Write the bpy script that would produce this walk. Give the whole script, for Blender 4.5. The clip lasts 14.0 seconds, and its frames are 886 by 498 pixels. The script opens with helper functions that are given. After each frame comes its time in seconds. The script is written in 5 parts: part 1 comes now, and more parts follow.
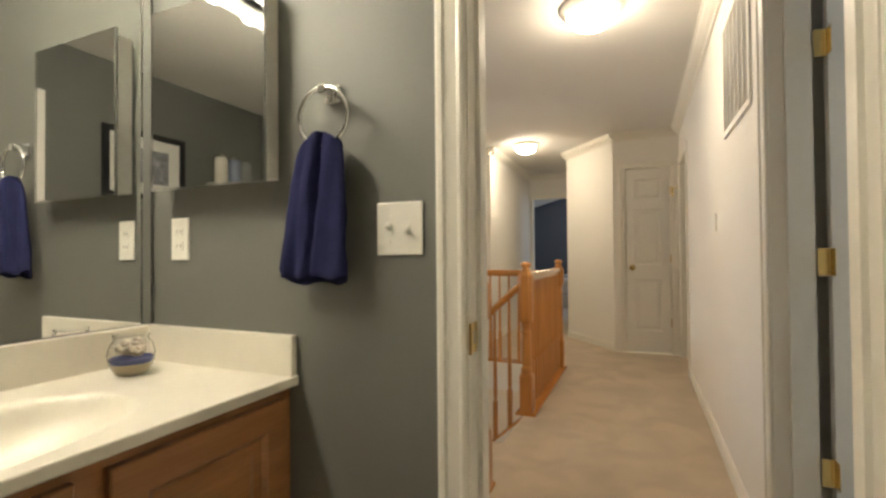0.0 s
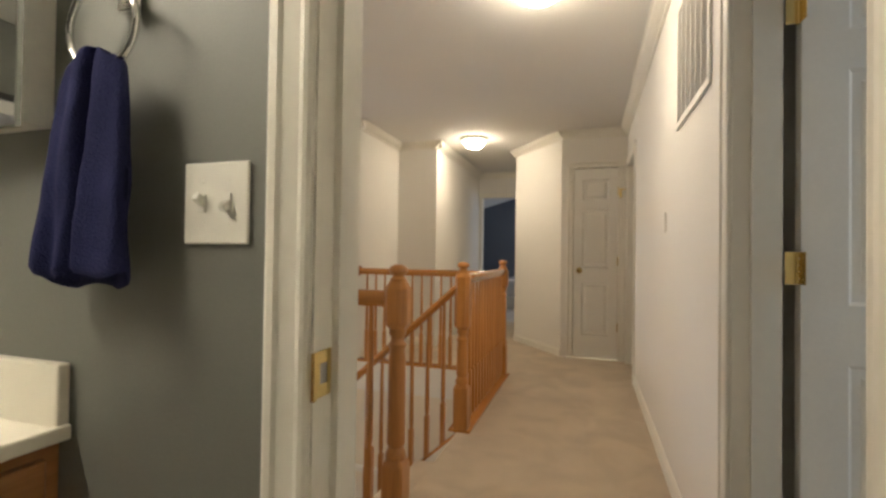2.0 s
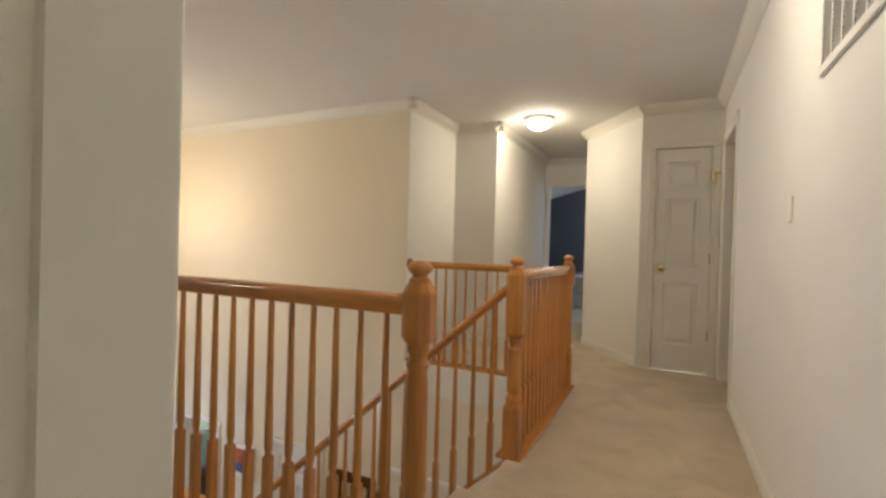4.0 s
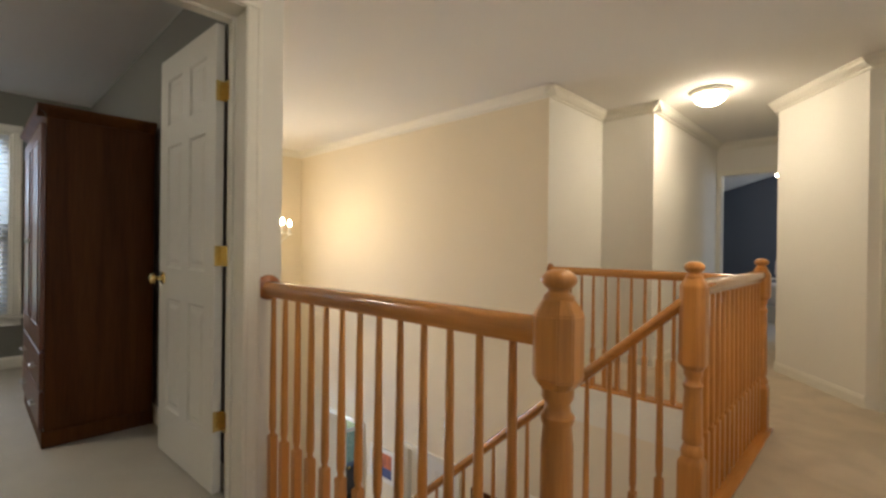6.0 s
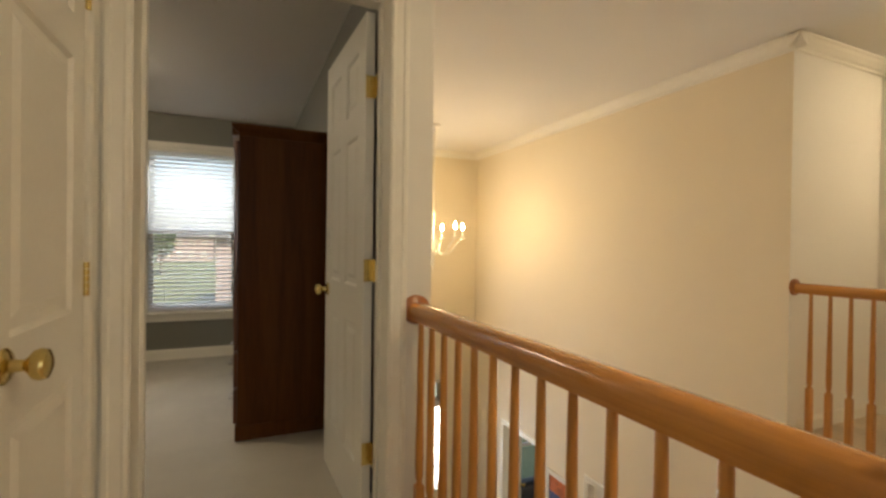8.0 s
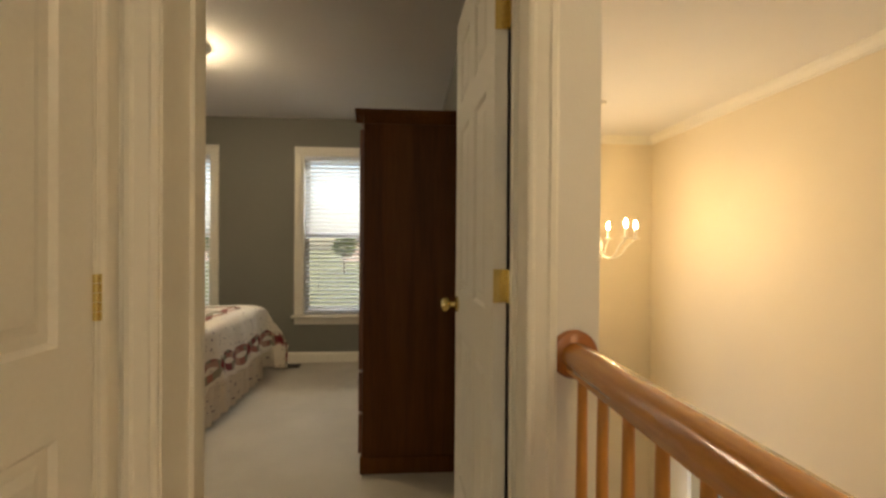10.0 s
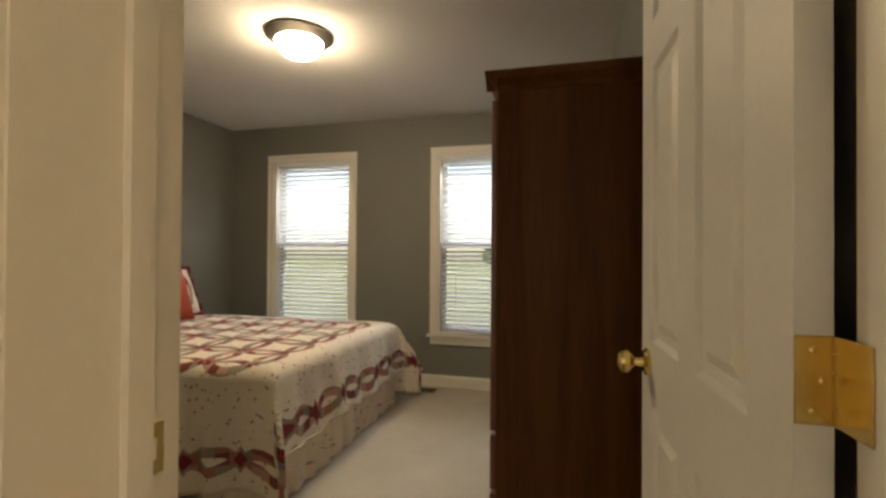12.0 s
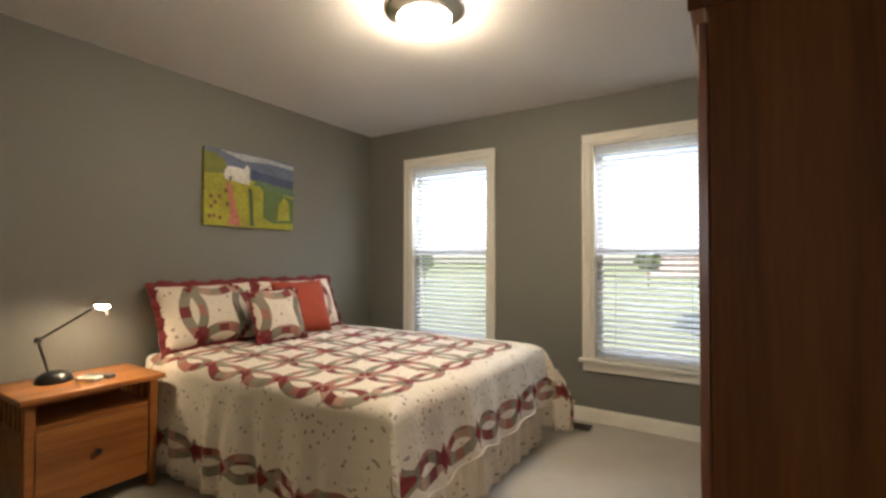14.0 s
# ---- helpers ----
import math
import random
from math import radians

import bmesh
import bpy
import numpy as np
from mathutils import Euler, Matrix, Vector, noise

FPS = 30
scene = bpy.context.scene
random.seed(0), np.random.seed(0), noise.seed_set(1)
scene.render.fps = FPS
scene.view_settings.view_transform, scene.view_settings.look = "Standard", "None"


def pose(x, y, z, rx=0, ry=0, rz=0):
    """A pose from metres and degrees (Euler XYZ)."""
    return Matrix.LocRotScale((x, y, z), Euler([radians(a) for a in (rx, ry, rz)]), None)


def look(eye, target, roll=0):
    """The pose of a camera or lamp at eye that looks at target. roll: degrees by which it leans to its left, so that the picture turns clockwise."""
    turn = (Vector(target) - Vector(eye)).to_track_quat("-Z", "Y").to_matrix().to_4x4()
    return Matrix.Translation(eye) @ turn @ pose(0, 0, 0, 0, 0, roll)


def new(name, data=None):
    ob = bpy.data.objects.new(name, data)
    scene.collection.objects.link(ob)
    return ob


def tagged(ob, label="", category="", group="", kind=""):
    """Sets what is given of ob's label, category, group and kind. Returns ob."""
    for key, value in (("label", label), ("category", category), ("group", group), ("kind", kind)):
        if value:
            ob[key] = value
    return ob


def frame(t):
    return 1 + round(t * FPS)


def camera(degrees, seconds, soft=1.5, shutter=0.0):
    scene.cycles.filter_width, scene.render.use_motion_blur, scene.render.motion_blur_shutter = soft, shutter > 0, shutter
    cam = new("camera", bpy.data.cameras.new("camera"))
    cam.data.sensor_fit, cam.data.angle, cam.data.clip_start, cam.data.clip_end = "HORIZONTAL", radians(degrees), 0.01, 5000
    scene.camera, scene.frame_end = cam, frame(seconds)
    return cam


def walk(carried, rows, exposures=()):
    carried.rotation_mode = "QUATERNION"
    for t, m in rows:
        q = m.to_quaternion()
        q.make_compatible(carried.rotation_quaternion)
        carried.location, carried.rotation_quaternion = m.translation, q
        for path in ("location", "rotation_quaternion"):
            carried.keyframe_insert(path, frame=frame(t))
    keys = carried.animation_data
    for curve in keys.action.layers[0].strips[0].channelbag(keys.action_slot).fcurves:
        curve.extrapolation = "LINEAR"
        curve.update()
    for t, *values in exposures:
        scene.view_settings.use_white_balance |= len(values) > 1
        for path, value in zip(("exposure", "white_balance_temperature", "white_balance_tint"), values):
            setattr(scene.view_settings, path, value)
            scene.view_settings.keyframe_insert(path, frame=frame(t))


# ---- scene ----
cam = camera(88.2, 14.0, 2.7)
PATH = [
    (0, (0.045, 0.05, 1.093), (-0.746, 1.887, 1.122), -0.5),
    (0.5, (0.038, 0.136, 1.088), (-0.673, 2.005, 1.097), -0.5),
    (1, (0.038, 0.224, 1.087), (-0.595, 2.121, 1.079), -0.2),
    (1.5, (0.056, 0.31, 1.083), (-0.546, 2.217, 1.09), 0.3),
    (2, (0.066, 0.417, 1.084), (-0.543, 2.322, 1.111), 0.8),
    (2.2, (0.068, 0.46, 1.083), (-0.55, 2.362, 1.11), 1.0),
    (4.5, (-0.005, 0.959, 1.093), (-1.007, 2.69, 1.074), 1.4),
    (5, (-0.035, 1.028, 1.087), (-1.166, 2.678, 1.08), 1.2),
    (5.5, (-0.078, 1.103, 1.09), (-1.332, 2.661, 1.092), 1.1),
    (6, (-0.153, 1.206, 1.088), (-1.538, 2.649, 1.082), 0.7),
    (6.5, (-0.217, 1.314, 1.109), (-1.736, 2.616, 1.083), -0.2),
    (7, (-0.285, 1.386, 1.119), (-1.928, 2.526, 1.103), 0.0),
    (7.5, (-0.369, 1.438, 1.116), (-2.114, 2.416, 1.109), 0.6),
    (8, (-0.477, 1.508, 1.143), (-2.307, 2.316, 1.126), 0.8),
    (10.5, (-1.196, 1.745, 1.144), (-3.196, 1.729, 1.133), 0.2),
    (11, (-1.358, 1.748, 1.157), (-3.351, 1.573, 1.146), -0.0),
    (11.5, (-1.54, 1.74, 1.161), (-3.511, 1.404, 1.16), 0.1),
    (12, (-1.695, 1.719, 1.162), (-3.632, 1.22, 1.182), 0.4),
    (12.5, (-1.832, 1.694, 1.165), (-3.721, 1.038, 1.203), 0.5),
    (13, (-1.975, 1.653, 1.18), (-3.808, 0.854, 1.226), 0.4),
    (13.5, (-2.083, 1.599, 1.183), (-3.849, 0.66, 1.233), 0.4),
    (14, (-2.167, 1.534, 1.186), (-3.859, 0.468, 1.226), 0.1),
]
walk(cam, [(t, look(eye, target, roll)) for t, eye, target, roll in PATH], [(0, 1.38, 6250, 12), (2, 1.26, 6150, 13), (5, 1.26, 5900, 11), (7.5, 1.24, 7200, 11), (11, 1.25, 8650, 13), (12.5, 1.57, 7650, 13), (14, 1.94, 7000, 14)])

# ---- world, lights, exposure ----
world = bpy.data.worlds.new("sky")
scene.world = world
world.use_nodes = True
wn = world.node_tree.nodes
sky = wn.new("ShaderNodeTexSky")
sky.sky_type = "NISHITA"
sky.sun_disc = False
sky.sun_elevation, sky.sun_rotation = radians(48), radians(68)
sky.air_density, sky.dust_density = 1.0, 1.6
world.node_tree.links.new(sky.outputs[0], wn["Background"].inputs[0])
wn["Background"].inputs[1].default_value = 0.13
sun = new("sun", bpy.data.lights.new("sun", "SUN"))
sun.data.energy, sun.data.angle, sun.data.color = 4.5, radians(3), (1.0, 0.96, 0.9)
sun.matrix_world = look((20, 8, 24), (0, 0, 0))

CEILING_LAMP, BULB, VANITY = 33.5, 200.0, 29.0


# added area lamp that stands in for daylight; no such lamp in the house
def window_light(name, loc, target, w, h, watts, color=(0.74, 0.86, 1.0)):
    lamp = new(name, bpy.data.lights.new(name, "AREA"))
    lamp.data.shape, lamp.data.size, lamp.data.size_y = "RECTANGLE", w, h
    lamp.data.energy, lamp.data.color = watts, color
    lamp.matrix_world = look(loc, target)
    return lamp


# ---- materials ----
def material(name, color, rough=0.6, metal=0.0, bump=0.0, scale=60.0, vary=0.06, big=1.5, spec=0.5, detail=4.0):
    m = bpy.data.materials.new(name)
    m.use_nodes = True
    nt = m.node_tree
    n, l = nt.nodes, nt.links
    b = n["Principled BSDF"]
    b.inputs["Roughness"].default_value, b.inputs["Metallic"].default_value = rough, metal
    b.inputs["Specular IOR Level"].default_value = spec
    tc = n.new("ShaderNodeTexCoord")
    coarse = n.new("ShaderNodeTexNoise")
    coarse.inputs["Scale"].default_value, coarse.inputs["Detail"].default_value = big, 3
    fine = n.new("ShaderNodeTexNoise")
    fine.inputs["Scale"].default_value, fine.inputs["Detail"].default_value = scale, detail
    l.new(tc.outputs["Object"], coarse.inputs["Vector"])
    l.new(tc.outputs["Object"], fine.inputs["Vector"])
    add = n.new("ShaderNodeMath")
    add.operation = "ADD"
    l.new(coarse.outputs["Fac"], add.inputs[0])
    l.new(fine.outputs["Fac"], add.inputs[1])
    ramp = n.new("ShaderNodeMapRange")
    ramp.inputs["From Min"].default_value, ramp.inputs["From Max"].default_value = 0.6, 1.4
    ramp.inputs["To Min"].default_value, ramp.inputs["To Max"].default_value = 1 - vary, 1 + vary
    l.new(add.outputs[0], ramp.inputs["Value"])
    mul = n.new("ShaderNodeVectorMath")
    mul.operation = "SCALE"
    mul.inputs[0].default_value = color
    l.new(ramp.outputs[0], mul.inputs["Scale"])
    l.new(mul.outputs[0], b.inputs["Base Color"])
    if bump:
        bp = n.new("ShaderNodeBump")
        bp.inputs["Strength"].default_value, bp.inputs["Distance"].default_value = bump, 0.004
        l.new(fine.outputs["Fac"], bp.inputs["Height"])
        l.new(bp.outputs[0], b.inputs["Normal"])
    return m


def wood(name, dark, light, rough=0.3, scale=9.0, axis=2, stretch=0.06, coat=0.3):
    m = bpy.data.materials.new(name)
    m.use_nodes = True
    n, l = m.node_tree.nodes, m.node_tree.links
    b = n["Principled BSDF"]
    b.inputs["Roughness"].default_value = rough
    b.inputs["Coat Weight"].default_value, b.inputs["Coat Roughness"].default_value = coat, 0.15
    tc, mp = n.new("ShaderNodeTexCoord"), n.new("ShaderNodeMapping")
    s = [scale, scale, scale]
    s[axis] = scale * stretch
    mp.inputs["Scale"].default_value = s
    l.new(tc.outputs["Object"], mp.inputs["Vector"])
    info = n.new("ShaderNodeObjectInfo")
    off = n.new("ShaderNodeVectorMath")
    off.operation = "SCALE"
    off.inputs[0].default_value = (7.0, 11.0, 5.0)
    l.new(info.outputs["Random"], off.inputs["Scale"])
    l.new(off.outputs[0], mp.inputs["Location"])
    a, f = n.new("ShaderNodeTexNoise"), n.new("ShaderNodeTexNoise")
    a.inputs["Scale"].default_value, a.inputs["Detail"].default_value, a.inputs["Distortion"].default_value = 1.2, 3, 0.8
    f.inputs["Scale"].default_value, f.inputs["Detail"].default_value = 14, 5
    l.new(mp.outputs[0], a.inputs["Vector"])
    l.new(mp.outputs[0], f.inputs["Vector"])
    mix = n.new("ShaderNodeMix")
    mix.inputs["Factor"].default_value = 0.32
    l.new(a.outputs["Fac"], mix.inputs[2])
    l.new(f.outputs["Fac"], mix.inputs[3])
    cr = n.new("ShaderNodeValToRGB")
    cr.color_ramp.elements[0].position, cr.color_ramp.elements[1].position = 0.36, 0.64
    cr.color_ramp.elements[0].color, cr.color_ramp.elements[1].color = (*dark, 1), (*light, 1)
    l.new(mix.outputs[0], cr.inputs[0])
    l.new(cr.outputs[0], b.inputs["Base Color"])
    bp = n.new("ShaderNodeBump")
    bp.inputs["Strength"].default_value, bp.inputs["Distance"].default_value = 0.12, 0.002
    l.new(f.outputs["Fac"], bp.inputs["Height"])
    l.new(bp.outputs[0], b.inputs["Normal"])
    return m


def glow(name, color, strength):
    m = bpy.data.materials.new(name)
    m.use_nodes = True
    b = m.node_tree.nodes["Principled BSDF"]
    b.inputs["Base Color"].default_value = (0.85, 0.83, 0.78, 1)
    b.inputs["Emission Color"].default_value, b.inputs["Emission Strength"].default_value = (*color, 1), strength
    b.inputs["Roughness"].default_value = 0.35
    return m


def plain_glass(name, tint=(1, 1, 1), rough=0.0):
    m = bpy.data.materials.new(name)
    m.use_nodes = True
    b = m.node_tree.nodes["Principled BSDF"]
    b.inputs["Base Color"].default_value = (*tint, 1)
    b.inputs["Transmission Weight"].default_value, b.inputs["Roughness"].default_value, b.inputs["IOR"].default_value = 1, rough, 1.45
    return m


def carpet_material(name, color, lo=0.88, hi=1.06):
    m = material(name, color, 0.95, bump=0.9, scale=260, vary=0.10, big=2.2, spec=0.1)
    n, l = m.node_tree.nodes, m.node_tree.links
    b = n["Principled BSDF"]
    b.inputs["Sheen Weight"].default_value = 0.25
    # trodden, brushed patches
    tc, nap = n.new("ShaderNodeTexCoord"), n.new("ShaderNodeTexNoise")
    nap.inputs["Scale"].default_value, nap.inputs["Detail"].default_value, nap.inputs["Distortion"].default_value = 3.6, 4, 0.6
    l.new(tc.outputs["Object"], nap.inputs["Vector"])
    rng = n.new("ShaderNodeMapRange")
    rng.inputs["From Min"].default_value, rng.inputs["From Max"].default_value = 0.38, 0.62
    rng.inputs["To Min"].default_value, rng.inputs["To Max"].default_value = lo, hi
    l.new(nap.outputs["Fac"], rng.inputs["Value"])
    sc = n.new("ShaderNodeVectorMath")
    sc.operation = "SCALE"
    old = b.inputs["Base Color"].links[0].from_socket
    l.new(old, sc.inputs[0])
    l.new(rng.outputs[0], sc.inputs["Scale"])
    l.new(sc.outputs[0], b.inputs["Base Color"])
    return m


HALL = material("hall_paint", (0.76, 0.735, 0.68), 0.75, bump=0.12, scale=180, vary=0.025)
FOYER = material("foyer_paint", (0.75, 0.665, 0.515), 0.75, bump=0.12, scale=180, vary=0.03)
BATH = material("bath_paint", (0.165, 0.168, 0.148), 0.55, bump=0.12, scale=180, vary=0.05)
BEDPAINT = material("bedroom_paint", (0.185, 0.185, 0.162), 0.6, bump=0.12, scale=180, vary=0.05)
NAVY = material("navy_paint", (0.065, 0.078, 0.105), 0.6, bump=0.1, scale=150)
CEIL = material("ceiling_paint", (0.74, 0.72, 0.68), 0.9, bump=0.2, scale=120, vary=0.02)
BEDCEIL = material("bedroom_ceiling_paint", (0.70, 0.69, 0.67), 0.9, bump=0.2, scale=120, vary=0.02)
TRIM = material("trim_paint", (0.77, 0.74, 0.66), 0.38, bump=0.05, scale=40, vary=0.03)
DOORWHITE = material("door_paint", (0.77, 0.75, 0.69), 0.4, bump=0.06, scale=90, vary=0.03)
CARPET = carpet_material("hall_carpet", (0.50, 0.40, 0.28))
BEDCARPET = carpet_material("bedroom_carpet", (0.50, 0.46, 0.39), 0.96, 1.03)
OAK = wood("oak_upright", (0.36, 0.145, 0.031), (0.56, 0.243, 0.055), 0.28)
OAK_X = wood("oak_along_x", (0.36, 0.145, 0.031), (0.56, 0.243, 0.055), 0.22, axis=0, coat=0.6)
OAK_Y = wood("oak_along_y", (0.36, 0.145, 0.031), (0.56, 0.243, 0.055), 0.22, axis=1, coat=0.6)
OAK_ROSE = wood("oak_end_grain", (0.24, 0.072, 0.015), (0.36, 0.12, 0.028), 0.3)
VANITYWOOD = wood("vanity_oak", (0.27, 0.112, 0.032), (0.42, 0.20, 0.07), 0.35, axis=1)
CHERRY = wood("dark_cherry", (0.074, 0.0225, 0.0042), (0.128, 0.045, 0.0085), 0.5, scale=7, coat=0.0)
CHERRY.node_tree.nodes["Principled BSDF"].inputs["Specular IOR Level"].default_value = 0.15
CHERRYFRONT = wood("cherry_front", (0.10, 0.028, 0.011), (0.17, 0.052, 0.02), 0.35, scale=7, coat=0.25)
STANDWOOD = wood("nightstand_wood", (0.24, 0.075, 0.017), (0.42, 0.16, 0.04), 0.35, axis=0, scale=8)
BRASS = material("polished_brass", (0.70, 0.54, 0.22), 0.24, 1.0, vary=0.05)
CHROME = material("chrome", (0.80, 0.80, 0.79), 0.10, 1.0, vary=0.03)
NICKEL = material("brushed_nickel", (0.40, 0.38, 0.34), 0.3, 1.0, vary=0.05)
BLACK = material("black_metal", (0.02, 0.02, 0.022), 0.35, 0.3)
# near-black colour in place of the shade inside closet, sockets and register
DARK = material("dark_gap", (0.012, 0.012, 0.014), 0.9)
PLASTIC = material("ivory_plastic", (0.82, 0.80, 0.73), 0.35, vary=0.02)
MARBLE = material("cultured_marble", (0.78, 0.74, 0.64), 0.28, vary=0.05, big=5, scale=12)
TOWEL = material("navy_terry", (0.027, 0.030, 0.092), 0.98, bump=1.0, scale=330, vary=0.22, big=14, spec=0.1)
SLAT = material("blind_slat", (0.82, 0.83, 0.85), 0.45, vary=0.02)
sn, sl_ = SLAT.node_tree.nodes, SLAT.node_tree.links
thin, both = sn.new("ShaderNodeBsdfTranslucent"), sn.new("ShaderNodeMixShader")
thin.inputs[0].default_value, both.inputs[0].default_value = (0.85, 0.87, 0.90, 1), 0.55
sl_.new(sn["Principled BSDF"].outputs[0], both.inputs[1])
sl_.new(thin.outputs[0], both.inputs[2])
sl_.new(both.outputs[0], sn["Material Output"].inputs[0])
MIRROR = material("mirror_silver", (0.90, 0.91, 0.90), 0.01, 1.0, vary=0.0)
GLASS = plain_glass("clear_glass")
LAMPGLASS = glow("lit_frosted_glass", (1.0, 0.84, 0.595), CEILING_LAMP)
BEDLAMPGLASS = glow("lit_bedroom_glass", (1.0, 0.875, 0.665), CEILING_LAMP * 1.2)
BULBGLASS = glow("lit_bulb", (1.0, 0.77, 0.44), BULB)
VANITYGLASS = glow("lit_vanity_glass", (1.0, 0.88, 0.66), VANITY)
GRASS = material("lawn", (0.13, 0.155, 0.075), 0.95, bump=0.5, scale=8, vary=0.25, big=0.15)
ASPHALT = material("asphalt", (0.06, 0.06, 0.062), 0.9, bump=0.3, scale=30)
BRICK = material("far_brick", (0.29, 0.23, 0.21), 0.9, scale=9, vary=0.2)
ROOFING = material("roof_shingle", (0.12, 0.12, 0.13), 0.9, scale=6, vary=0.2)
LEAVES = material("leaves", (0.07, 0.11, 0.04), 0.8, scale=6, vary=0.3)
BARK = material("bark", (0.10, 0.075, 0.05), 0.95, bump=0.5, scale=20)


# ---- builders ----
def add_box(bm, x0, x1, y0, y1, z0, z1, mi=0):
    v = [bm.verts.new(p) for p in ((x0, y0, z0), (x1, y0, z0), (x1, y1, z0), (x0, y1, z0), (x0, y0, z1), (x1, y0, z1), (x1, y1, z1), (x0, y1, z1))]
    out = []
    for q in ((3, 2, 1, 0), (4, 5, 6, 7), (0, 1, 5, 4), (1, 2, 6, 5), (2, 3, 7, 6), (3, 0, 4, 7)):
        f = bm.faces.new([v[i] for i in q])
        f.material_index = mi
        out.append(f)
    return out


def box(x0, x1, y0, y1, z0, z1, bevel=0.0, seg=2):
    bm = bmesh.new()
    add_box(bm, x0, x1, y0, y1, z0, z1)
    if bevel:
        bmesh.ops.bevel(bm, geom=bm.edges[:], offset=bevel, segments=seg, affect="EDGES", profile=0.5)
    return bm


def lathe(profile, seg=24, cap=True):
    """A turned body about z from (radius, height) pairs."""
    bm = bmesh.new()
    rings = []
    for r, z in profile:
        rings.append([bm.verts.new((r * math.cos(2 * math.pi * i / seg), r * math.sin(2 * math.pi * i / seg), z)) for i in range(seg)])
    for a, b in zip(rings, rings[1:]):
        for i in range(seg):
            bm.faces.new((a[i], a[(i + 1) % seg], b[(i + 1) % seg], b[i]))
    if cap:
        bm.faces.new(rings[0][::-1])
        bm.faces.new(rings[-1])
    return bm


def sweep(profile, p0, p1, side, up):
    """A straight moulding: a closed profile of (side, up) pairs carried from p0 to p1."""
    bm = bmesh.new()
    s, u = Vector(side), Vector(up)
    a = [bm.verts.new(Vector(p0) + s * i + u * j) for i, j in profile]
    b = [bm.verts.new(Vector(p1) + s * i + u * j) for i, j in profile]
    k = len(profile)
    for i in range(k):
        bm.faces.new((a[i], a[(i + 1) % k], b[(i + 1) % k], b[i]))
    bm.faces.new(a[::-1])
    bm.faces.new(b)
    bmesh.ops.recalc_face_normals(bm, faces=bm.faces[:])
    return bm


def tube(points, radius, seg=10, closed=False):
    bm = bmesh.new()
    pts = [Vector(p) for p in points]
    rings, k = [], len(pts)
    ref = Vector((0.31, 0.17, 0.93))
    for i, p in enumerate(pts):
        d = (pts[(i + 1) % k] - pts[i - 1]) if closed or 0 < i < k - 1 else (pts[1] - pts[0] if i == 0 else pts[-1] - pts[-2])
        d.normalize()
        s = d.cross(ref).normalized()
        t = d.cross(s)
        rings.append([bm.verts.new(p + radius * (s * math.cos(2 * math.pi * j / seg) + t * math.sin(2 * math.pi * j / seg))) for j in range(seg)])
    for i in range(k if closed else k - 1):
        a, b = rings[i], rings[(i + 1) % k]
        for j in range(seg):
            bm.faces.new((a[j], a[(j + 1) % seg], b[(j + 1) % seg], b[j]))
    if not closed:
        bm.faces.new(rings[0][::-1])
        bm.faces.new(rings[-1])
    bmesh.ops.recalc_face_normals(bm, faces=bm.faces[:])
    return bm


def join(*bms):
    out = bmesh.new()
    for b in bms:
        me = bpy.data.meshes.new("tmp")
        b.to_mesh(me)
        out.from_mesh(me)
        bpy.data.meshes.remove(me)
        b.free()
    return out


def moved(bm, m):
    bmesh.ops.transform(bm, matrix=m, verts=bm.verts[:])
    return bm


def part(name, bm, mat, parent=None, label="", smooth=False, m=None):
    me = bpy.data.meshes.new(name)
    bm.to_mesh(me)
    bm.free()
    for x in (mat if isinstance(mat, (list, tuple)) else [mat]):
        me.materials.append(x)
    if smooth:
        me.shade_smooth()
        me.set_sharp_from_angle(angle=radians(40))
    ob = new(name, me)
    if parent is not None:
        ob.parent = parent
    if m is not None:
        ob.matrix_basis = m
    return tagged(ob, label)


def again(ob, m, parent=None):
    """One more piece on the same mesh."""
    o = new(ob.name.split(".")[0], ob.data)
    o.parent = parent if parent is not None else ob.parent
    o.matrix_basis = m
    return o


def thing(name, m, label, category, group="", kind=""):
    ob = new(name)
    ob.matrix_basis = m
    return tagged(ob, label, category, group, kind)


def structure(name, bm, mat, label="", category="", smooth=False):
    return tagged(part(name, bm, mat, None, label, smooth), "", category, "", "structure")


def wall(name, axis, t0, t1, a0, a1, z0, z1, mats, holes=(), label="", category="wall"):
    """A wall whose thickness runs from t0 to t1. axis: the way that it runs. mats: the paint of the t0 face, of the t1 face, of the edges. holes: (a0, a1, z0, z1)."""
    bm = bmesh.new()
    cuts_a = sorted({a0, a1, *[h[0] for h in holes], *[h[1] for h in holes]})
    cuts_z = sorted({z0, z1, *[h[2] for h in holes], *[h[3] for h in holes]})
    cuts_a, cuts_z = [a for a in cuts_a if a0 <= a <= a1], [z for z in cuts_z if z0 <= z <= z1]
    for p, q in zip(cuts_a, cuts_a[1:]):
        for r, s in zip(cuts_z, cuts_z[1:]):
            if any(h[0] <= p and q <= h[1] and h[2] <= r and s <= h[3] for h in holes):
                continue
            faces = add_box(bm, p, q, t0, t1, r, s) if axis == "x" else add_box(bm, t0, t1, p, q, r, s)
            for i, f in enumerate(faces):
                low, high = (2, 4) if axis == "x" else (5, 3)
                f.material_index = 0 if i == low else 1 if i == high else 2
    bmesh.ops.remove_doubles(bm, verts=bm.verts[:], dist=0.0001)
    return structure(name, bm, list(mats), label, category)


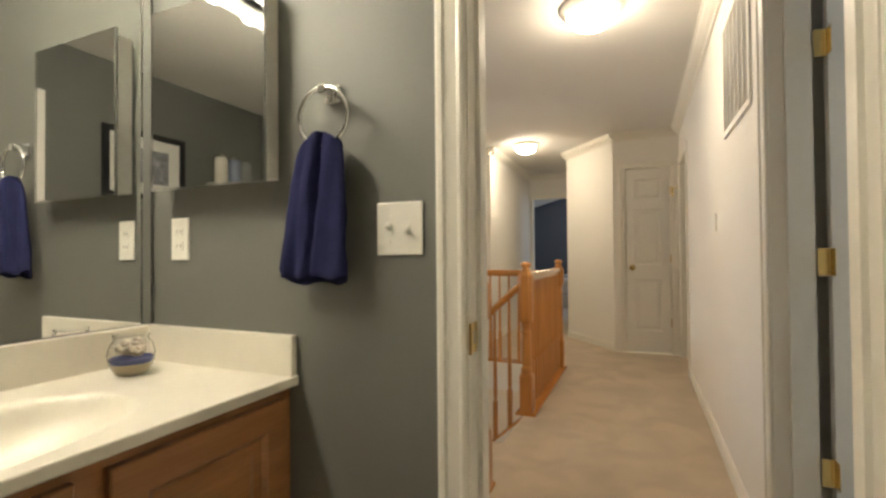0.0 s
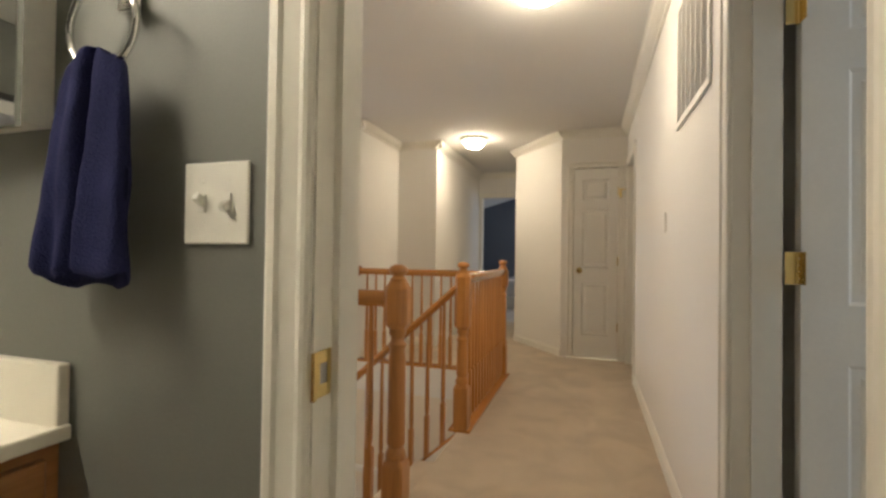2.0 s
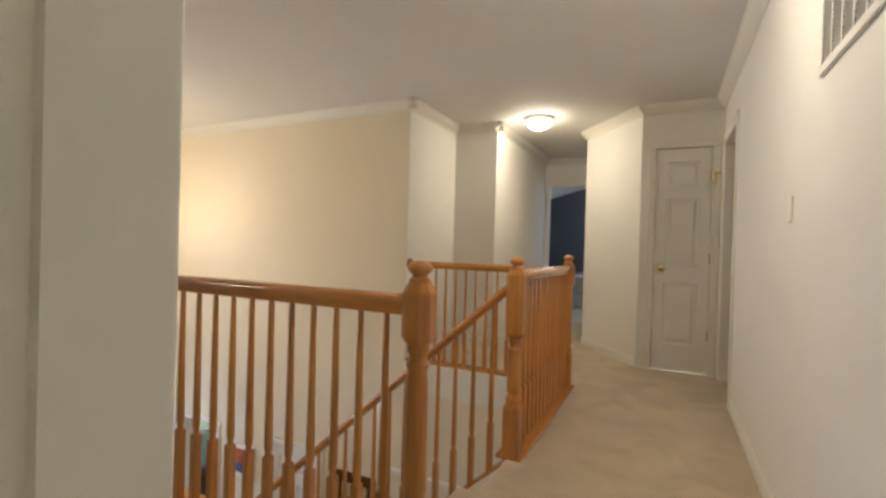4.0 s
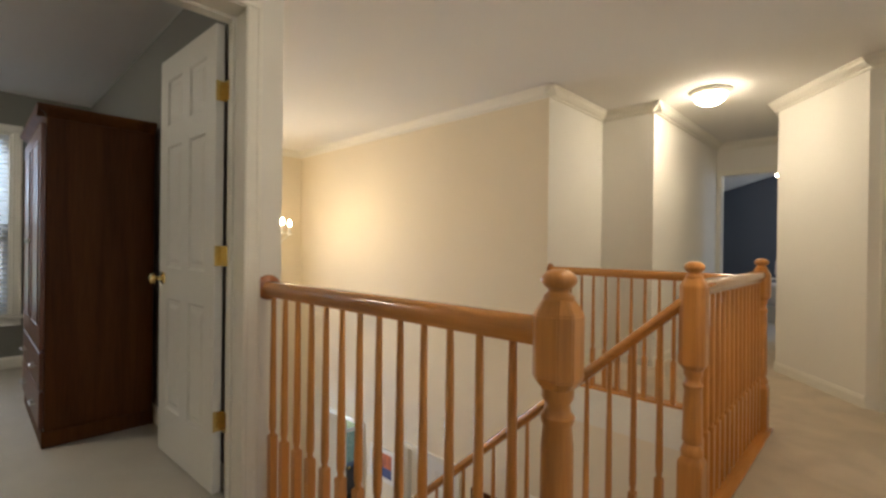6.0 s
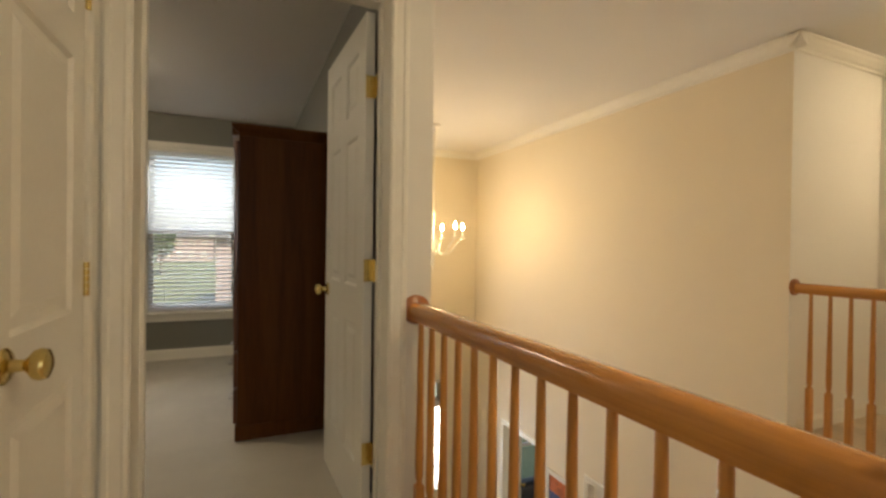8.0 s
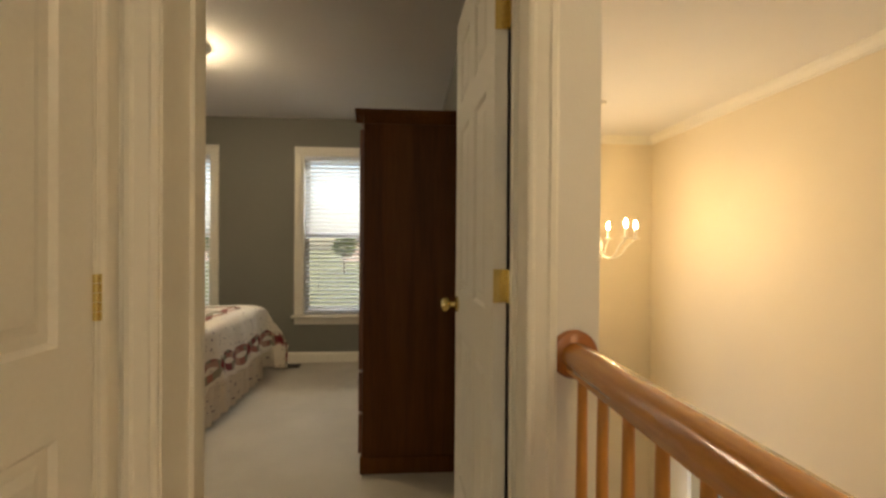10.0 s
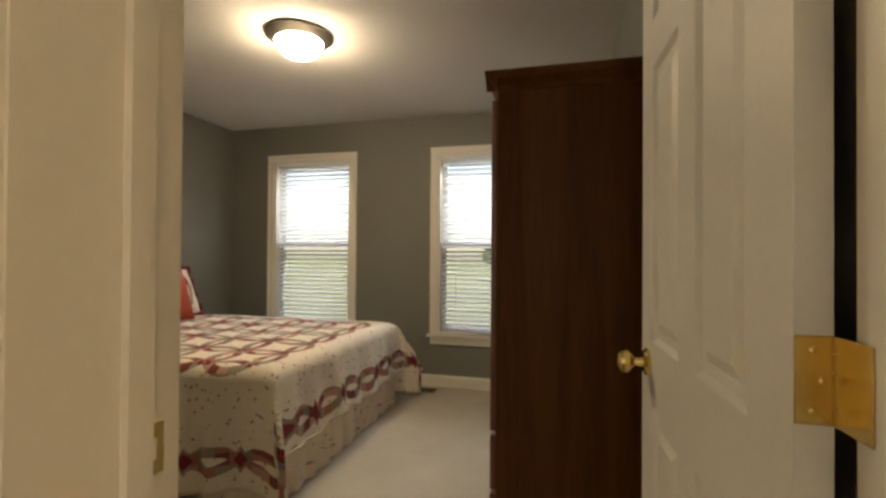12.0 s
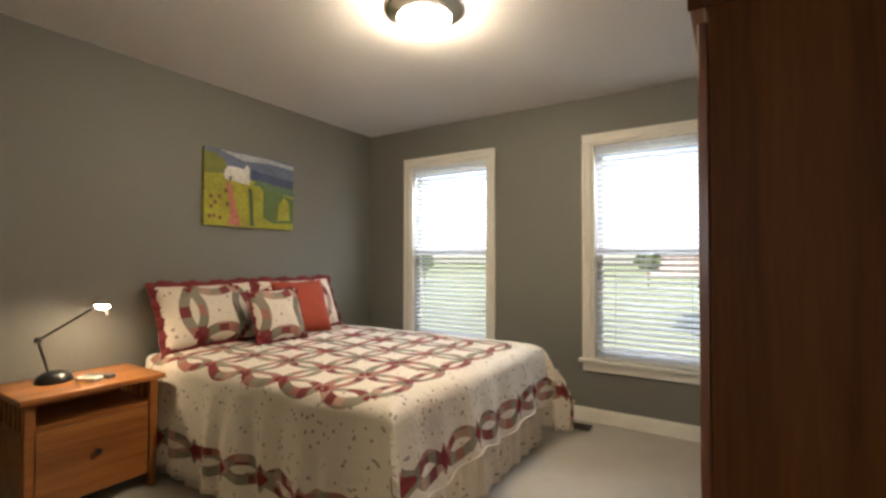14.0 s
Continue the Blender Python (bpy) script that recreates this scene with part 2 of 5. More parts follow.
CASING = [(0, 0), (0.064, 0), (0.064, 0.016), (0.058, 0.019), (0.048, 0.019), (0.043, 0.014), (0.018, 0.011), (0.010, 0.014), (0.004, 0.012), (0, 0.008)]


def casing(axis, face, out, a0, a1, ztop, zbot=0.0, w=1.0, sill=False, mat=None, cut_left=None, cut_right=None):
    """Door or window trim on the wall face, around the opening a0..a1. out: +1 or -1, the way the face looks."""
    bms = []
    prof = [(p * w, q) for p, q in CASING]

    def pt(a, z):
        return (a, face, z) if axis == "x" else (face, a, z)
    ua = (1, 0, 0) if axis == "x" else (0, 1, 0)
    na = (0, out, 0) if axis == "x" else (out, 0, 0)
    wl, wr = [0.064 * w if c is None else c for c in (cut_left, cut_right)]
    bms.append(sweep([(-min(p, wl), q) for p, q in prof], pt(a0, zbot), pt(a0, ztop), ua, na))
    bms.append(sweep([(min(p, wr), q) for p, q in prof], pt(a1, zbot), pt(a1, ztop), ua, na))
    bms.append(sweep(prof, pt(a0 - wl, ztop), pt(a1 + wr, ztop), (0, 0, 1), na))
    return structure("trim", join(*bms), mat or TRIM, "painted moulded casing round an opening", "trim")


def jamb(axis, t0, t1, a0, a1, ztop, stop=None, mat=None):
    """The lining of a door opening, with its stop."""
    bm = bmesh.new()
    d = 0.019

    def b(p0, p1, q0, q1, z0, z1):
        add_box(bm, *((p0, p1, q0, q1, z0, z1) if axis == "x" else (q0, q1, p0, p1, z0, z1)))
    b(a0, a0 + d, t0, t1, 0, ztop)
    b(a1 - d, a1, t0, t1, 0, ztop)
    b(a0 + d, a1 - d, t0, t1, ztop - d, ztop)
    if stop is not None:
        s0, s1 = stop
        b(a0 + d, a0 + d + 0.011, s0, s1, 0, ztop - d)
        b(a1 - d - 0.011, a1 - d, s0, s1, 0, ztop - d)
        b(a0 + d + 0.011, a1 - d - 0.011, s0, s1, ztop - d - 0.011, ztop - d)
    return structure("trim", bm, mat or TRIM, "painted door lining with its stop", "trim")


def panel_mesh(w, h, t):
    """A raised panel: bevelled field inside a sunk margin, both faces. Stands in x and z, centred, thickness in y."""
    bm = bmesh.new()
    for s in (-1, 1):
        loops = []
        for inset, depth in ((0, t / 2), (0.010, t / 2 - 0.009), (0.030, t / 2 - 0.009), (0.048, t / 2 - 0.002)):
            x, z = w / 2 - inset, h / 2 - inset
            loops.append([bm.verts.new((i * x, s * depth, j * z)) for i, j in ((-1, -1), (1, -1), (1, 1), (-1, 1))])
        for a, b in zip(loops, loops[1:]):
            for i in range(4):
                bm.faces.new((a[i], a[(i + 1) % 4], b[(i + 1) % 4], b[i]))
        bm.faces.new(loops[-1])
    bmesh.ops.recalc_face_normals(bm, faces=bm.faces[:])
    # the two shells face outwards
    for f in bm.faces:
        c = f.calc_center_median()
        if f.normal.y * c.y < 0:
            f.normal_flip()
    return bm


def knob_mesh():
    return lathe([(0.032, 0), (0.032, 0.004), (0.026, 0.009), (0.012, 0.012), (0.010, 0.030), (0.016, 0.036), (0.026, 0.044), (0.029, 0.053), (0.026, 0.063), (0.014, 0.068), (0.004, 0.069)], 24)


def hinge_mesh(leaf=0.056):
    # leaf on the door's edge, leaf on the lining, knuckle between them, screw heads
    bms = [box(-0.002, 0, -0.034, -0.001, -0.044, 0.044, 0.0006, 1), box(-leaf, -0.004, -0.0005, 0.0015, -0.044, 0.044, 0.0006, 1)]
    for i in range(5):
        z = -0.044 + i * 0.0178
        bms.append(moved(lathe([(0.0078, z), (0.0078, z + 0.0165)], 12), Matrix.Translation((-0.004, 0.006, 0))))
    for z in (-0.03, 0.0, 0.03):
        bms.append(moved(lathe([(0.004, 0), (0.002, 0.0015)], 8), pose(-0.0019, -0.018 + 0.008 * (z == 0), z, 0, -90, 0)))
    return join(*bms)


def panel_door(name, m, w, h, label, columns=2, knob_at=None, knob_sides=(-1, 1), t=0.035, struct=True):
    """A six-panel door: x from the hinge edge (0) to the free edge (w), thickness in y round 0, z up."""
    d = thing(name, m, label, "door", "", "structure" if struct else "")
    st = 0.105 if columns == 2 else 0.085
    mid = 0.095
    rails = [(0.0, 0.235), (0.80, 0.955), (1.575, 1.68), (h - 0.115, h)]
    bm = bmesh.new()
    add_box(bm, 0, st, -t / 2, t / 2, 0, h)
    add_box(bm, w - st, w, -t / 2, t / 2, 0, h)
    for a, b in rails:
        add_box(bm, st, w - st, -t / 2, t / 2, a, b)
    pw = (w - 2 * st - mid) / 2 if columns == 2 else w - 2 * st
    cx = [st + pw / 2, w - st - pw / 2] if columns == 2 else [w / 2]
    if columns == 2:
        for (a, b), (c, e) in zip(rails, rails[1:]):
            add_box(bm, st + pw, w - st - pw, -t / 2, t / 2, b, c)
    part("slab", bm, DOORWHITE, d)
    for (a, b), (c, e) in zip(rails, rails[1:]):
        for x in cx:
            part("panel", panel_mesh(pw, c - b, t), DOORWHITE, d, m=pose(x, 0, (b + c) / 2))
    if knob_at:
        for s in knob_sides:
            part("knob", knob_mesh(), BRASS, d, "round polished brass knob", True, pose(w - 0.06, s * t / 2, knob_at, -90 * s, 0, 0))
        part("latch_plate", box(w, w + 0.0015, -0.012, 0.012, knob_at - 0.028, knob_at + 0.028), BRASS, d, "brass latch plate")
    return d


def crown(p0, p1, out, z=2.45, ext0=0.0, ext1=0.0):
    prof = [(0, 0), (0.075, 0), (0.075, -0.010), (0.066, -0.016), (0.058, -0.034), (0.034, -0.058), (0.016, -0.068), (0.014, -0.080), (0, -0.085)]
    d = (Vector(p1) - Vector(p0)).normalized()
    a, b = Vector(p0) - d * ext0, Vector(p1) + d * ext1
    return structure("trim", sweep(prof, (a.x, a.y, z - 0.001), (b.x, b.y, z - 0.001), (*out, 0), (0, 0, 1)), TRIM, "cream painted crown moulding under the ceiling", "trim")


def baseboard(p0, p1, out, h=0.085, mat=None):
    prof = [(0, 0), (0.013, 0), (0.013, h - 0.022), (0.009, h - 0.012), (0.006, h), (0, h)]
    return structure("baseboard", sweep(prof, (*p0, 0.001), (*p1, 0.001), (*out, 0), (0, 0, 1)), mat or TRIM, "cream painted wooden baseboard along the wall", "baseboard")


# ---- structure: floors, ceilings, walls ----
ZC, ZB, ZL = 2.45, 2.372, -3.12
Y0, Y1 = 0.945, 1.065           # bath wall, bath face and hall face
YC = 1.135                      # hall face of the closet bay
XR = 0.445                      # right wall of the hall
XB0, XB1 = -2.195, -2.00         # bedroom door wall
YF0, YF1 = 2.015, 2.135         # bedroom and foyer face of their shared wall
XW, YH = -5.575, -1.455         # bedroom window wall, head wall
XF = -6.30                      # front wall of the foyer

# floors
def slab(name, rects, z0, z1, mats, label):
    bm = bmesh.new()
    for x0, x1, y0, y1 in rects:
        fs = add_box(bm, x0, x1, y0, y1, z0, z1, 1)
        fs[1].material_index = 0
    return structure(name, bm, mats, label, "floor")


slab("floor", [(-2.06, 0.50, Y1 - 0.06, 2.135), (-0.70, 0.50, 2.135, 4.60), (-2.25, 1.9, 4.60, 5.56), (-2.25, -0.2, 5.56, 6.35), (-2.25, -0.70, 6.35, 7.95)], -0.28, 0.0, [CARPET, HALL], "beige trodden cut-pile carpet of the hall and landing")
slab("floor_bedroom", [(XW - 0.1, -2.06, YH - 0.1, YF0 + 0.05)], -0.28, 0.0, [BEDCARPET, HALL], "pale grey-beige bedroom carpet")
slab("floor_bath", [(-1.4, 0.9, -1.7, Y1 - 0.06)], -0.28, -0.004, [MARBLE, HALL], "pale bathroom floor")
slab("floor_side_room", [(0.50, 3.4, Y0, 2.0)], -0.28, 0.0, [BEDCARPET, HALL], "pale carpet of the side room")
slab("floor_far_room", [(-4.0, 2.0, 7.95, 12.6)], -0.28, 0.0, [BEDCARPET, HALL], "pale carpet of the far bedroom")
slab("floor_lower", [(-6.5, 0.6, 2.0, 8.4)], ZL - 0.2, ZL, [material("hall_tile", (0.35, 0.24, 0.15), 0.3, vary=0.1), HALL], "brown floor of the entrance hall below")

# ceilings
def ceiling(name, x0, x1, y0, y1, z, mat, label):
    return structure(name, box(x0, x1, y0, y1, z, z + 0.12), mat, label, "ceiling")


ceiling("ceiling", XF - 0.12, 2.0, YF1 - 0.06, 7.94, ZC, CEIL, "cream painted ceiling of hall and foyer")
ceiling("ceiling_hall", -2.06, 0.50, Y1 - 0.06, YF1 - 0.06, ZC, CEIL, "cream painted hall ceiling")
ceiling("ceiling_bath", -1.4, 0.9, -1.7, Y1 - 0.06, ZC, CEIL, "painted bathroom ceiling")
ceiling("ceiling_bedroom", XW - 0.12, -2.06, YH - 0.12, YF1 - 0.06, ZB, BEDCEIL, "white painted bedroom ceiling")
ceiling("ceiling_side_room", 0.50, 3.4, Y0, 2.05, ZC, CEIL, "white ceiling of the side room")

# bathroom
wall("wall_bath_hall", "x", Y0, Y1, -1.39, 0.87, -0.02, ZC, (BATH, HALL, HALL), [(-0.30, 0.40, -0.02, 2.05)], "wall between bathroom and hall, grey and cream paint")
wall("wall_bath_mirror", "y", -1.39, -1.27, -1.7, Y0, -0.02, ZC, (BATH, BATH, BATH), (), "dark grey painted bathroom wall")
wall("wall_bath_back", "x", -1.72, -1.60, -1.39, 0.87, -0.02, ZC, (BATH, BATH, BATH), (), "dark grey painted bathroom wall")
wall("wall_bath_right", "y", 0.75, 0.87, -1.6, Y0, -0.02, ZC, (BATH, BATH, BATH), (), "dark grey painted bathroom wall")
jamb("x", Y0, Y1, -0.30, 0.40, 2.05, (Y0 + 0.045, Y0 + 0.08))
casing("x", Y0, -1, -0.285, 0.385, 2.035)
casing("x", Y1, 1, -0.285, 0.385, 2.035, cut_right=0.056)
wall("wall_closet_bay", "x", YC - 0.115, YC, -2.0, -1.02, 0, ZC, (HALL, HALL, HALL), [(-1.965, -1.425, 0, 2.05)], "cream painted hall wall round the closet door")

# hall, east side
wall("wall_hall_right", "y", XR, XR + 0.12, Y1, 5.56, 0, ZC, (HALL, HALL, HALL), [(1.19, 1.895, 0, 2.05), (4.68, 5.47, 0, 2.05)], "cream painted hall wall with two openings")
jamb("y", XR, XR + 0.12, 1.19, 1.895, 2.05, (XR + 0.045, XR + 0.08))
casing("y", XR, -1, 1.205, 1.88, 2.035)
jamb("y", XR, XR + 0.12, 4.68, 5.47, 2.05)
casing("y", XR, -1, 4.695, 5.455, 2.035)
wall("wall_closet", "x", 5.56, 5.68, -0.225, 1.9, 0, ZC, (HALL, HALL, HALL), [(-0.115, 0.372, 0, 2.06)], "cream painted wall round the narrow closet door")
jamb("x", 5.56, 5.68, -0.115, 0.372, 2.06)
casing("x", 5.56, -1, -0.10, 0.357, 2.045)
structure("wall_closet_inside", box(-0.2, 0.5, 5.70, 5.76, 0, ZC), HALL, "closet back wall", "wall")

# the slanted corner and the far passage
dv = Vector((-0.845 + 0.225, 6.33 - 5.56, 0))
bm = bmesh.new()
for z in (0, ZC):
    for p in ((-0.225, 5.56), (-0.845, 6.33), (-0.70, 6.40), (-0.225, 5.70)):
        bm.verts.new((*p, z))
v = list(bm.verts)
for q in ((0, 1, 5, 4), (1, 2, 6, 5), (2, 3, 7, 6), (3, 0, 4, 7), (4, 5, 6, 7), (3, 2, 1, 0)):
    bm.faces.new([v[i] for i in q])
bmesh.ops.recalc_face_normals(bm, faces=bm.faces[:])
structure("wall_slanted", bm, HALL, "slanted cream painted wall beside the closet", "wall")
wall("wall_passage_right", "y", -0.845, -0.72, 6.33, 7.87, 0, ZC, (HALL, HALL, HALL), (), "cream painted passage wall")
wall("wall_passage_left", "y", -1.81, -1.69, 5.62, 7.87, 0, ZC, (HALL, HALL, HALL), (), "cream painted passage wall")
wall("wall_passage_end", "x", 7.87, 7.99, -4.0, 2.0, 0, ZC, (HALL, NAVY, HALL), [(-1.655, -0.88, 0, 2.06)], "cream wall at the passage end with an open doorway")
jamb("x", 7.87, 7.99, -1.655, -0.88, 2.06)
casing("x", 7.87, -1, -1.64, -0.895, 2.045, cut_left=0.045, cut_right=0.045)
wall("wall_landing", "x", 5.62, 5.74, -2.30, -1.81, 0, ZC, (HALL, HALL, HALL), (), "cream painted landing wall")
wall("wall_landing_end", "y", -2.30, -2.186, 4.715, 5.62, -0.28, ZC, (HALL, HALL, HALL), (), "cream painted landing wall end")

# far bedroom with its sloped ceiling
structure("wall_far_left", box(-4.0, -3.88, 7.99, 12.5, 0, 4.3), NAVY, "navy painted wall of the far bedroom", "wall")
structure("wall_far_right", box(1.6, 1.72, 7.99, 12.5, 0, 4.3), NAVY, "navy painted wall of the far bedroom", "wall")
structure("wall_far_back", box(-3.88, 1.6, 12.38, 12.5, 0, 4.3), NAVY, "navy painted end wall of the far bedroom", "wall")
structure("wall_far_front", box(-3.88, 1.6, 7.90, 7.99, 2.57, 4.3), NAVY, "navy painted wall over the doorway", "wall")
bm = bmesh.new()
for x, z in ((-3.9, 1.98), (-0.9, 2.84), (1.62, 2.84)):
    for y in (7.99, 12.4):
        bm.verts.new((x, y, z))
        bm.verts.new((x, y, z + 0.1))
v = list(bm.verts)
for k in (0, 4):
    for q in ((0, 2, 6, 4), (1, 5, 7, 3), (0, 4, 5, 1), (2, 3, 7, 6)):
        bm.faces.new([v[k + i] for i in q])
bm.faces.new([v[i] for i in (0, 1, 3, 2)])
bm.faces.new([v[i] for i in (8, 10, 11, 9)])
bmesh.ops.recalc_face_normals(bm, faces=bm.faces[:])
structure("ceiling_far", bm, BEDCEIL, "sloped white ceiling of the far bedroom", "ceiling")

# bedroom and foyer
wall("wall_bedroom_door", "y", XB0, XB1, Y1, YF1, -0.28, ZC, (BEDPAINT, HALL, HALL), [(1.209, 2.001, -0.28, 2.06)], "wall with the bedroom doorway, grey and cream")
structure("sill", box(XB0, XB1, 1.209, 2.001, -0.28, -0.002), BEDCARPET, "carpeted threshold", "floor")
jamb("y", XB0, XB1, 1.209, 2.001, 2.06, (XB0 + 0.045, XB0 + 0.08))
casing("y", XB1, 1, 1.224, 1.973, 2.045)
casing("y", XB0, -1, 1.224, 1.986, 2.045, cut_right=0.026)
wall("wall_bedroom_door_side", "y", XB0, XB1, YH - 0.12, Y1, -0.28, ZC, (BEDPAINT, HALL, HALL), (), "grey painted bedroom wall")
wall("wall_foyer_bedroom", "x", YF0, YF1, XF, XB0, ZL, ZC, (BEDPAINT, FOYER, FOYER), (), "wall between bedroom and foyer")
wall("wall_stair", "x", YF0, YF1, XB0, 0.5, ZL, -0.28, (HALL, FOYER, FOYER), (), "cream wall below the hall floor")
wall("wall_head", "x", YH - 0.12, YH, XW - 0.12, XB0, -0.28, ZC, (BEDPAINT, BEDPAINT, BEDPAINT), (), "grey-green painted bedroom wall behind the bed")
WIN = [(-0.975, -0.165, 0.455, 2.035), (0.668, 1.478, 0.455, 2.035)]
wall("wall_window", "y", XW - 0.16, XW, YH - 0.12, YF0, -0.28, ZC, (BRICK, BEDPAINT, TRIM), WIN, "grey-green painted bedroom wall with two windows")
wall("wall_foyer_far", "x", 4.595, 4.715, XF, -2.186, ZL, ZC, (FOYER, HALL, HALL), [(-5.46, -4.76, ZL, -1.13), (-3.90, -3.20, ZL, -1.13)], "tall cream foyer wall")
wall("wall_under_landing", "x", 4.595, 4.715, -2.186, 0.5, ZL, -0.28, (FOYER, HALL, HALL), (), "cream foyer wall below the landing")
wall("wall_foyer_front", "y", XF - 0.16, XF, YF1, 4.715, ZL, ZC, (BRICK, FOYER, FOYER), [(3.78, 4.06, -2.25, -1.10), (2.75, 4.06, -1.02, -0.76), (2.45, 3.55, 0.25, 1.75)], "tall cream foyer front wall")
wall("wall_under_hall", "y", -0.74, -0.62, YF1, 4.595, ZL, -0.28, (FOYER, HALL, HALL), (), "cream wall below the hall edge")
structure("fascia", box(-0.712, -0.700, 3.19, 4.595, -0.28, -0.001), TRIM, "white painted fascia on the floor edge", "trim")
structure("fascia", box(-2.186, -0.712, 4.583, 4.595, -0.28, -0.001), TRIM, "white painted fascia on the landing edge", "trim")
structure("wall_lower_back", box(-6.3, 0.5, 8.2, 8.3, ZL, -0.28), FOYER, "wall of the room below", "wall")
structure("ceiling_lower", box(-6.3, -2.25, 4.72, 8.2, -0.3, -0.25), CEIL, "ceiling of the room below", "ceiling")
wall("wall_lower_left", "y", -6.32, -6.2, 4.715, 8.2, ZL, -0.28, (BRICK, FOYER, TRIM), [(5.20, 6.15, -2.45, -1.25)], "front wall of the room below with a window")
casing("y", -6.2, 1, 5.20, 6.15, -1.25, -2.45)
# side room
structure("wall_side_far", box(3.3, 3.42, Y0, 2.05, 0, ZC), HALL, "white wall of the side room", "wall")
# wall position and recess are made up to shade the gap at the hinges
structure("wall_side_north", join(box(0.70, 3.3, 1.915, 2.05, 0, ZC), box(0.565, 0.70, 2.04, 2.10, 0, ZC), box(0.565, 0.70, 1.905, 2.04, 2.06, ZC)), HALL, "white side room wall, set close with a recess to keep the door gap dark", "wall")
structure("wall_side_south", box(0.87, 3.3, Y0, Y1, 0, ZC), HALL, "white wall of the side room", "wall")
structure("wall_nook", box(1.78, 1.9, 4.45, 5.56, 0, ZC), HALL, "white wall beyond the second doorway", "wall")
structure("wall_nook_south", box(0.565, 1.78, 4.40, 4.52, 0, ZC), HALL, "white wall beyond the second doorway", "wall")

# crown and base mouldings
crown((XR, Y1), (XR, 5.56), (-1, 0))
crown((-0.225, 5.56), (XR, 5.56), (0, -1))
ln = dv.normalized()
sl = Vector((-ln.y, ln.x, 0))
crown((-0.225, 5.56), (-0.845, 6.33), (sl.x, sl.y), ext0=0.03, ext1=0.03)
crown((-0.845, 6.33), (-0.845, 7.87), (-1, 0))
crown((-1.69, 5.62), (-1.69, 7.87), (1, 0), ext0=0.075)
crown((-1.69, 7.87), (-0.845, 7.87), (0, -1))
crown((-2.186, 5.62), (-1.69, 5.62), (0, -1), ext1=0.075)
crown((-2.186, 4.595), (-2.186, 5.62), (1, 0), ext0=0.075)
crown((XF, 4.595), (-2.186, 4.595), (0, -1), ext1=0.075)
crown((XF, YF1), (XF, 4.595), (1, 0))
crown((XF, YF1), (XB1, YF1), (0, 1))
baseboard((XR, 1.96), (XR, 4.62), (-1, 0))
baseboard((-0.225, 5.56), (-0.845, 6.33), (sl.x, sl.y))
baseboard((-0.845, 6.33), (-0.845, 7.87), (-1, 0))
baseboard((-1.69, 5.62), (-1.69, 7.87), (1, 0))
baseboard((-2.186, 5.62), (-1.69, 5.62), (0, -1))
baseboard((-2.186, 4.70), (-2.186, 5.62), (1, 0))
baseboard((XW, YH), (XW, YF0), (1, 0), 0.10)
baseboard((XW, YH), (XB0, YH), (0, 1), 0.10)
baseboard((XW, YF0), (XB0, YF0), (0, -1), 0.10)
baseboard((-1.37, YC), (-1.02, YC), (0, 1))
baseboard((-1.02, Y1), (-0.36, Y1), (0, 1))

# ---- doors ----
def hinges_on(door, zs, side, off=0.0165, leaf=0.056):
    for z in zs:
        hm = hinge_mesh(leaf)
        if side < 0:
            moved(hm, Matrix.Diagonal((1, -1, 1, 1)))
            bmesh.ops.reverse_faces(hm, faces=hm.faces[:])
        part("hinge", hm, BRASS, door, "polished brass butt hinge", True, pose(0, side * off, z))


# bedroom door, swung in nearly square to its wall
bd = panel_door("door_1", pose(-2.224, 1.961, 0.012, 0, 0, 182.4), 0.69, 2.03, "white six-panel door standing open into the bedroom", knob_at=0.90)
hinges_on(bd, (0.31, 1.028, 1.742), -1)
# closet door in the hall, closed
cd = panel_door("door_2", pose(-1.944, YC - 0.020, 0.012, 0, 0, 0), 0.50, 2.02, "white panelled hall closet door, closed", columns=1, knob_at=0.91, knob_sides=(1,))
hinges_on(cd, (0.335, 1.03, 1.775), 1)
jamb("x", YC - 0.115, YC, -1.965, -1.425, 2.05)
casing("x", YC, 1, -1.95, -1.44, 2.035, cut_left=0.045)
# black backing, so the gaps round the closet door look unlit
structure("wall_closet_back", box(-1.99, -1.40, 0.96, 1.0, 0, 2.06), DARK, "closet back coloured near-black for the shade inside", "wall")
# side room door, open into its room
sd = panel_door("door_3", pose(0.604, 1.886, 0.012, 0, 0, 1.0), 0.70, 2.03, "white six-panel door standing open into the side room", knob_at=0.91)
hinges_on(sd, (0.38, 1.05, 1.755), 1, -0.014, 0.036)
# bathroom door, folded back beside its jamb
td = panel_door("door_4", pose(0.405, Y0 - 0.02, 0.012, 0, 0, -84), 0.66, 2.02, "white six-panel bathroom door folded open", knob_at=0.91)
# narrow linen closet door at the hall's end
nd = panel_door("door_5", pose(0.350, 5.585, 0.012, 0, 0, 180), 0.443, 2.023, "narrow white panelled closet door, closed", columns=1, knob_at=0.93, knob_sides=(1,))
hinges_on(nd, (0.335, 1.03, 1.775), 1)


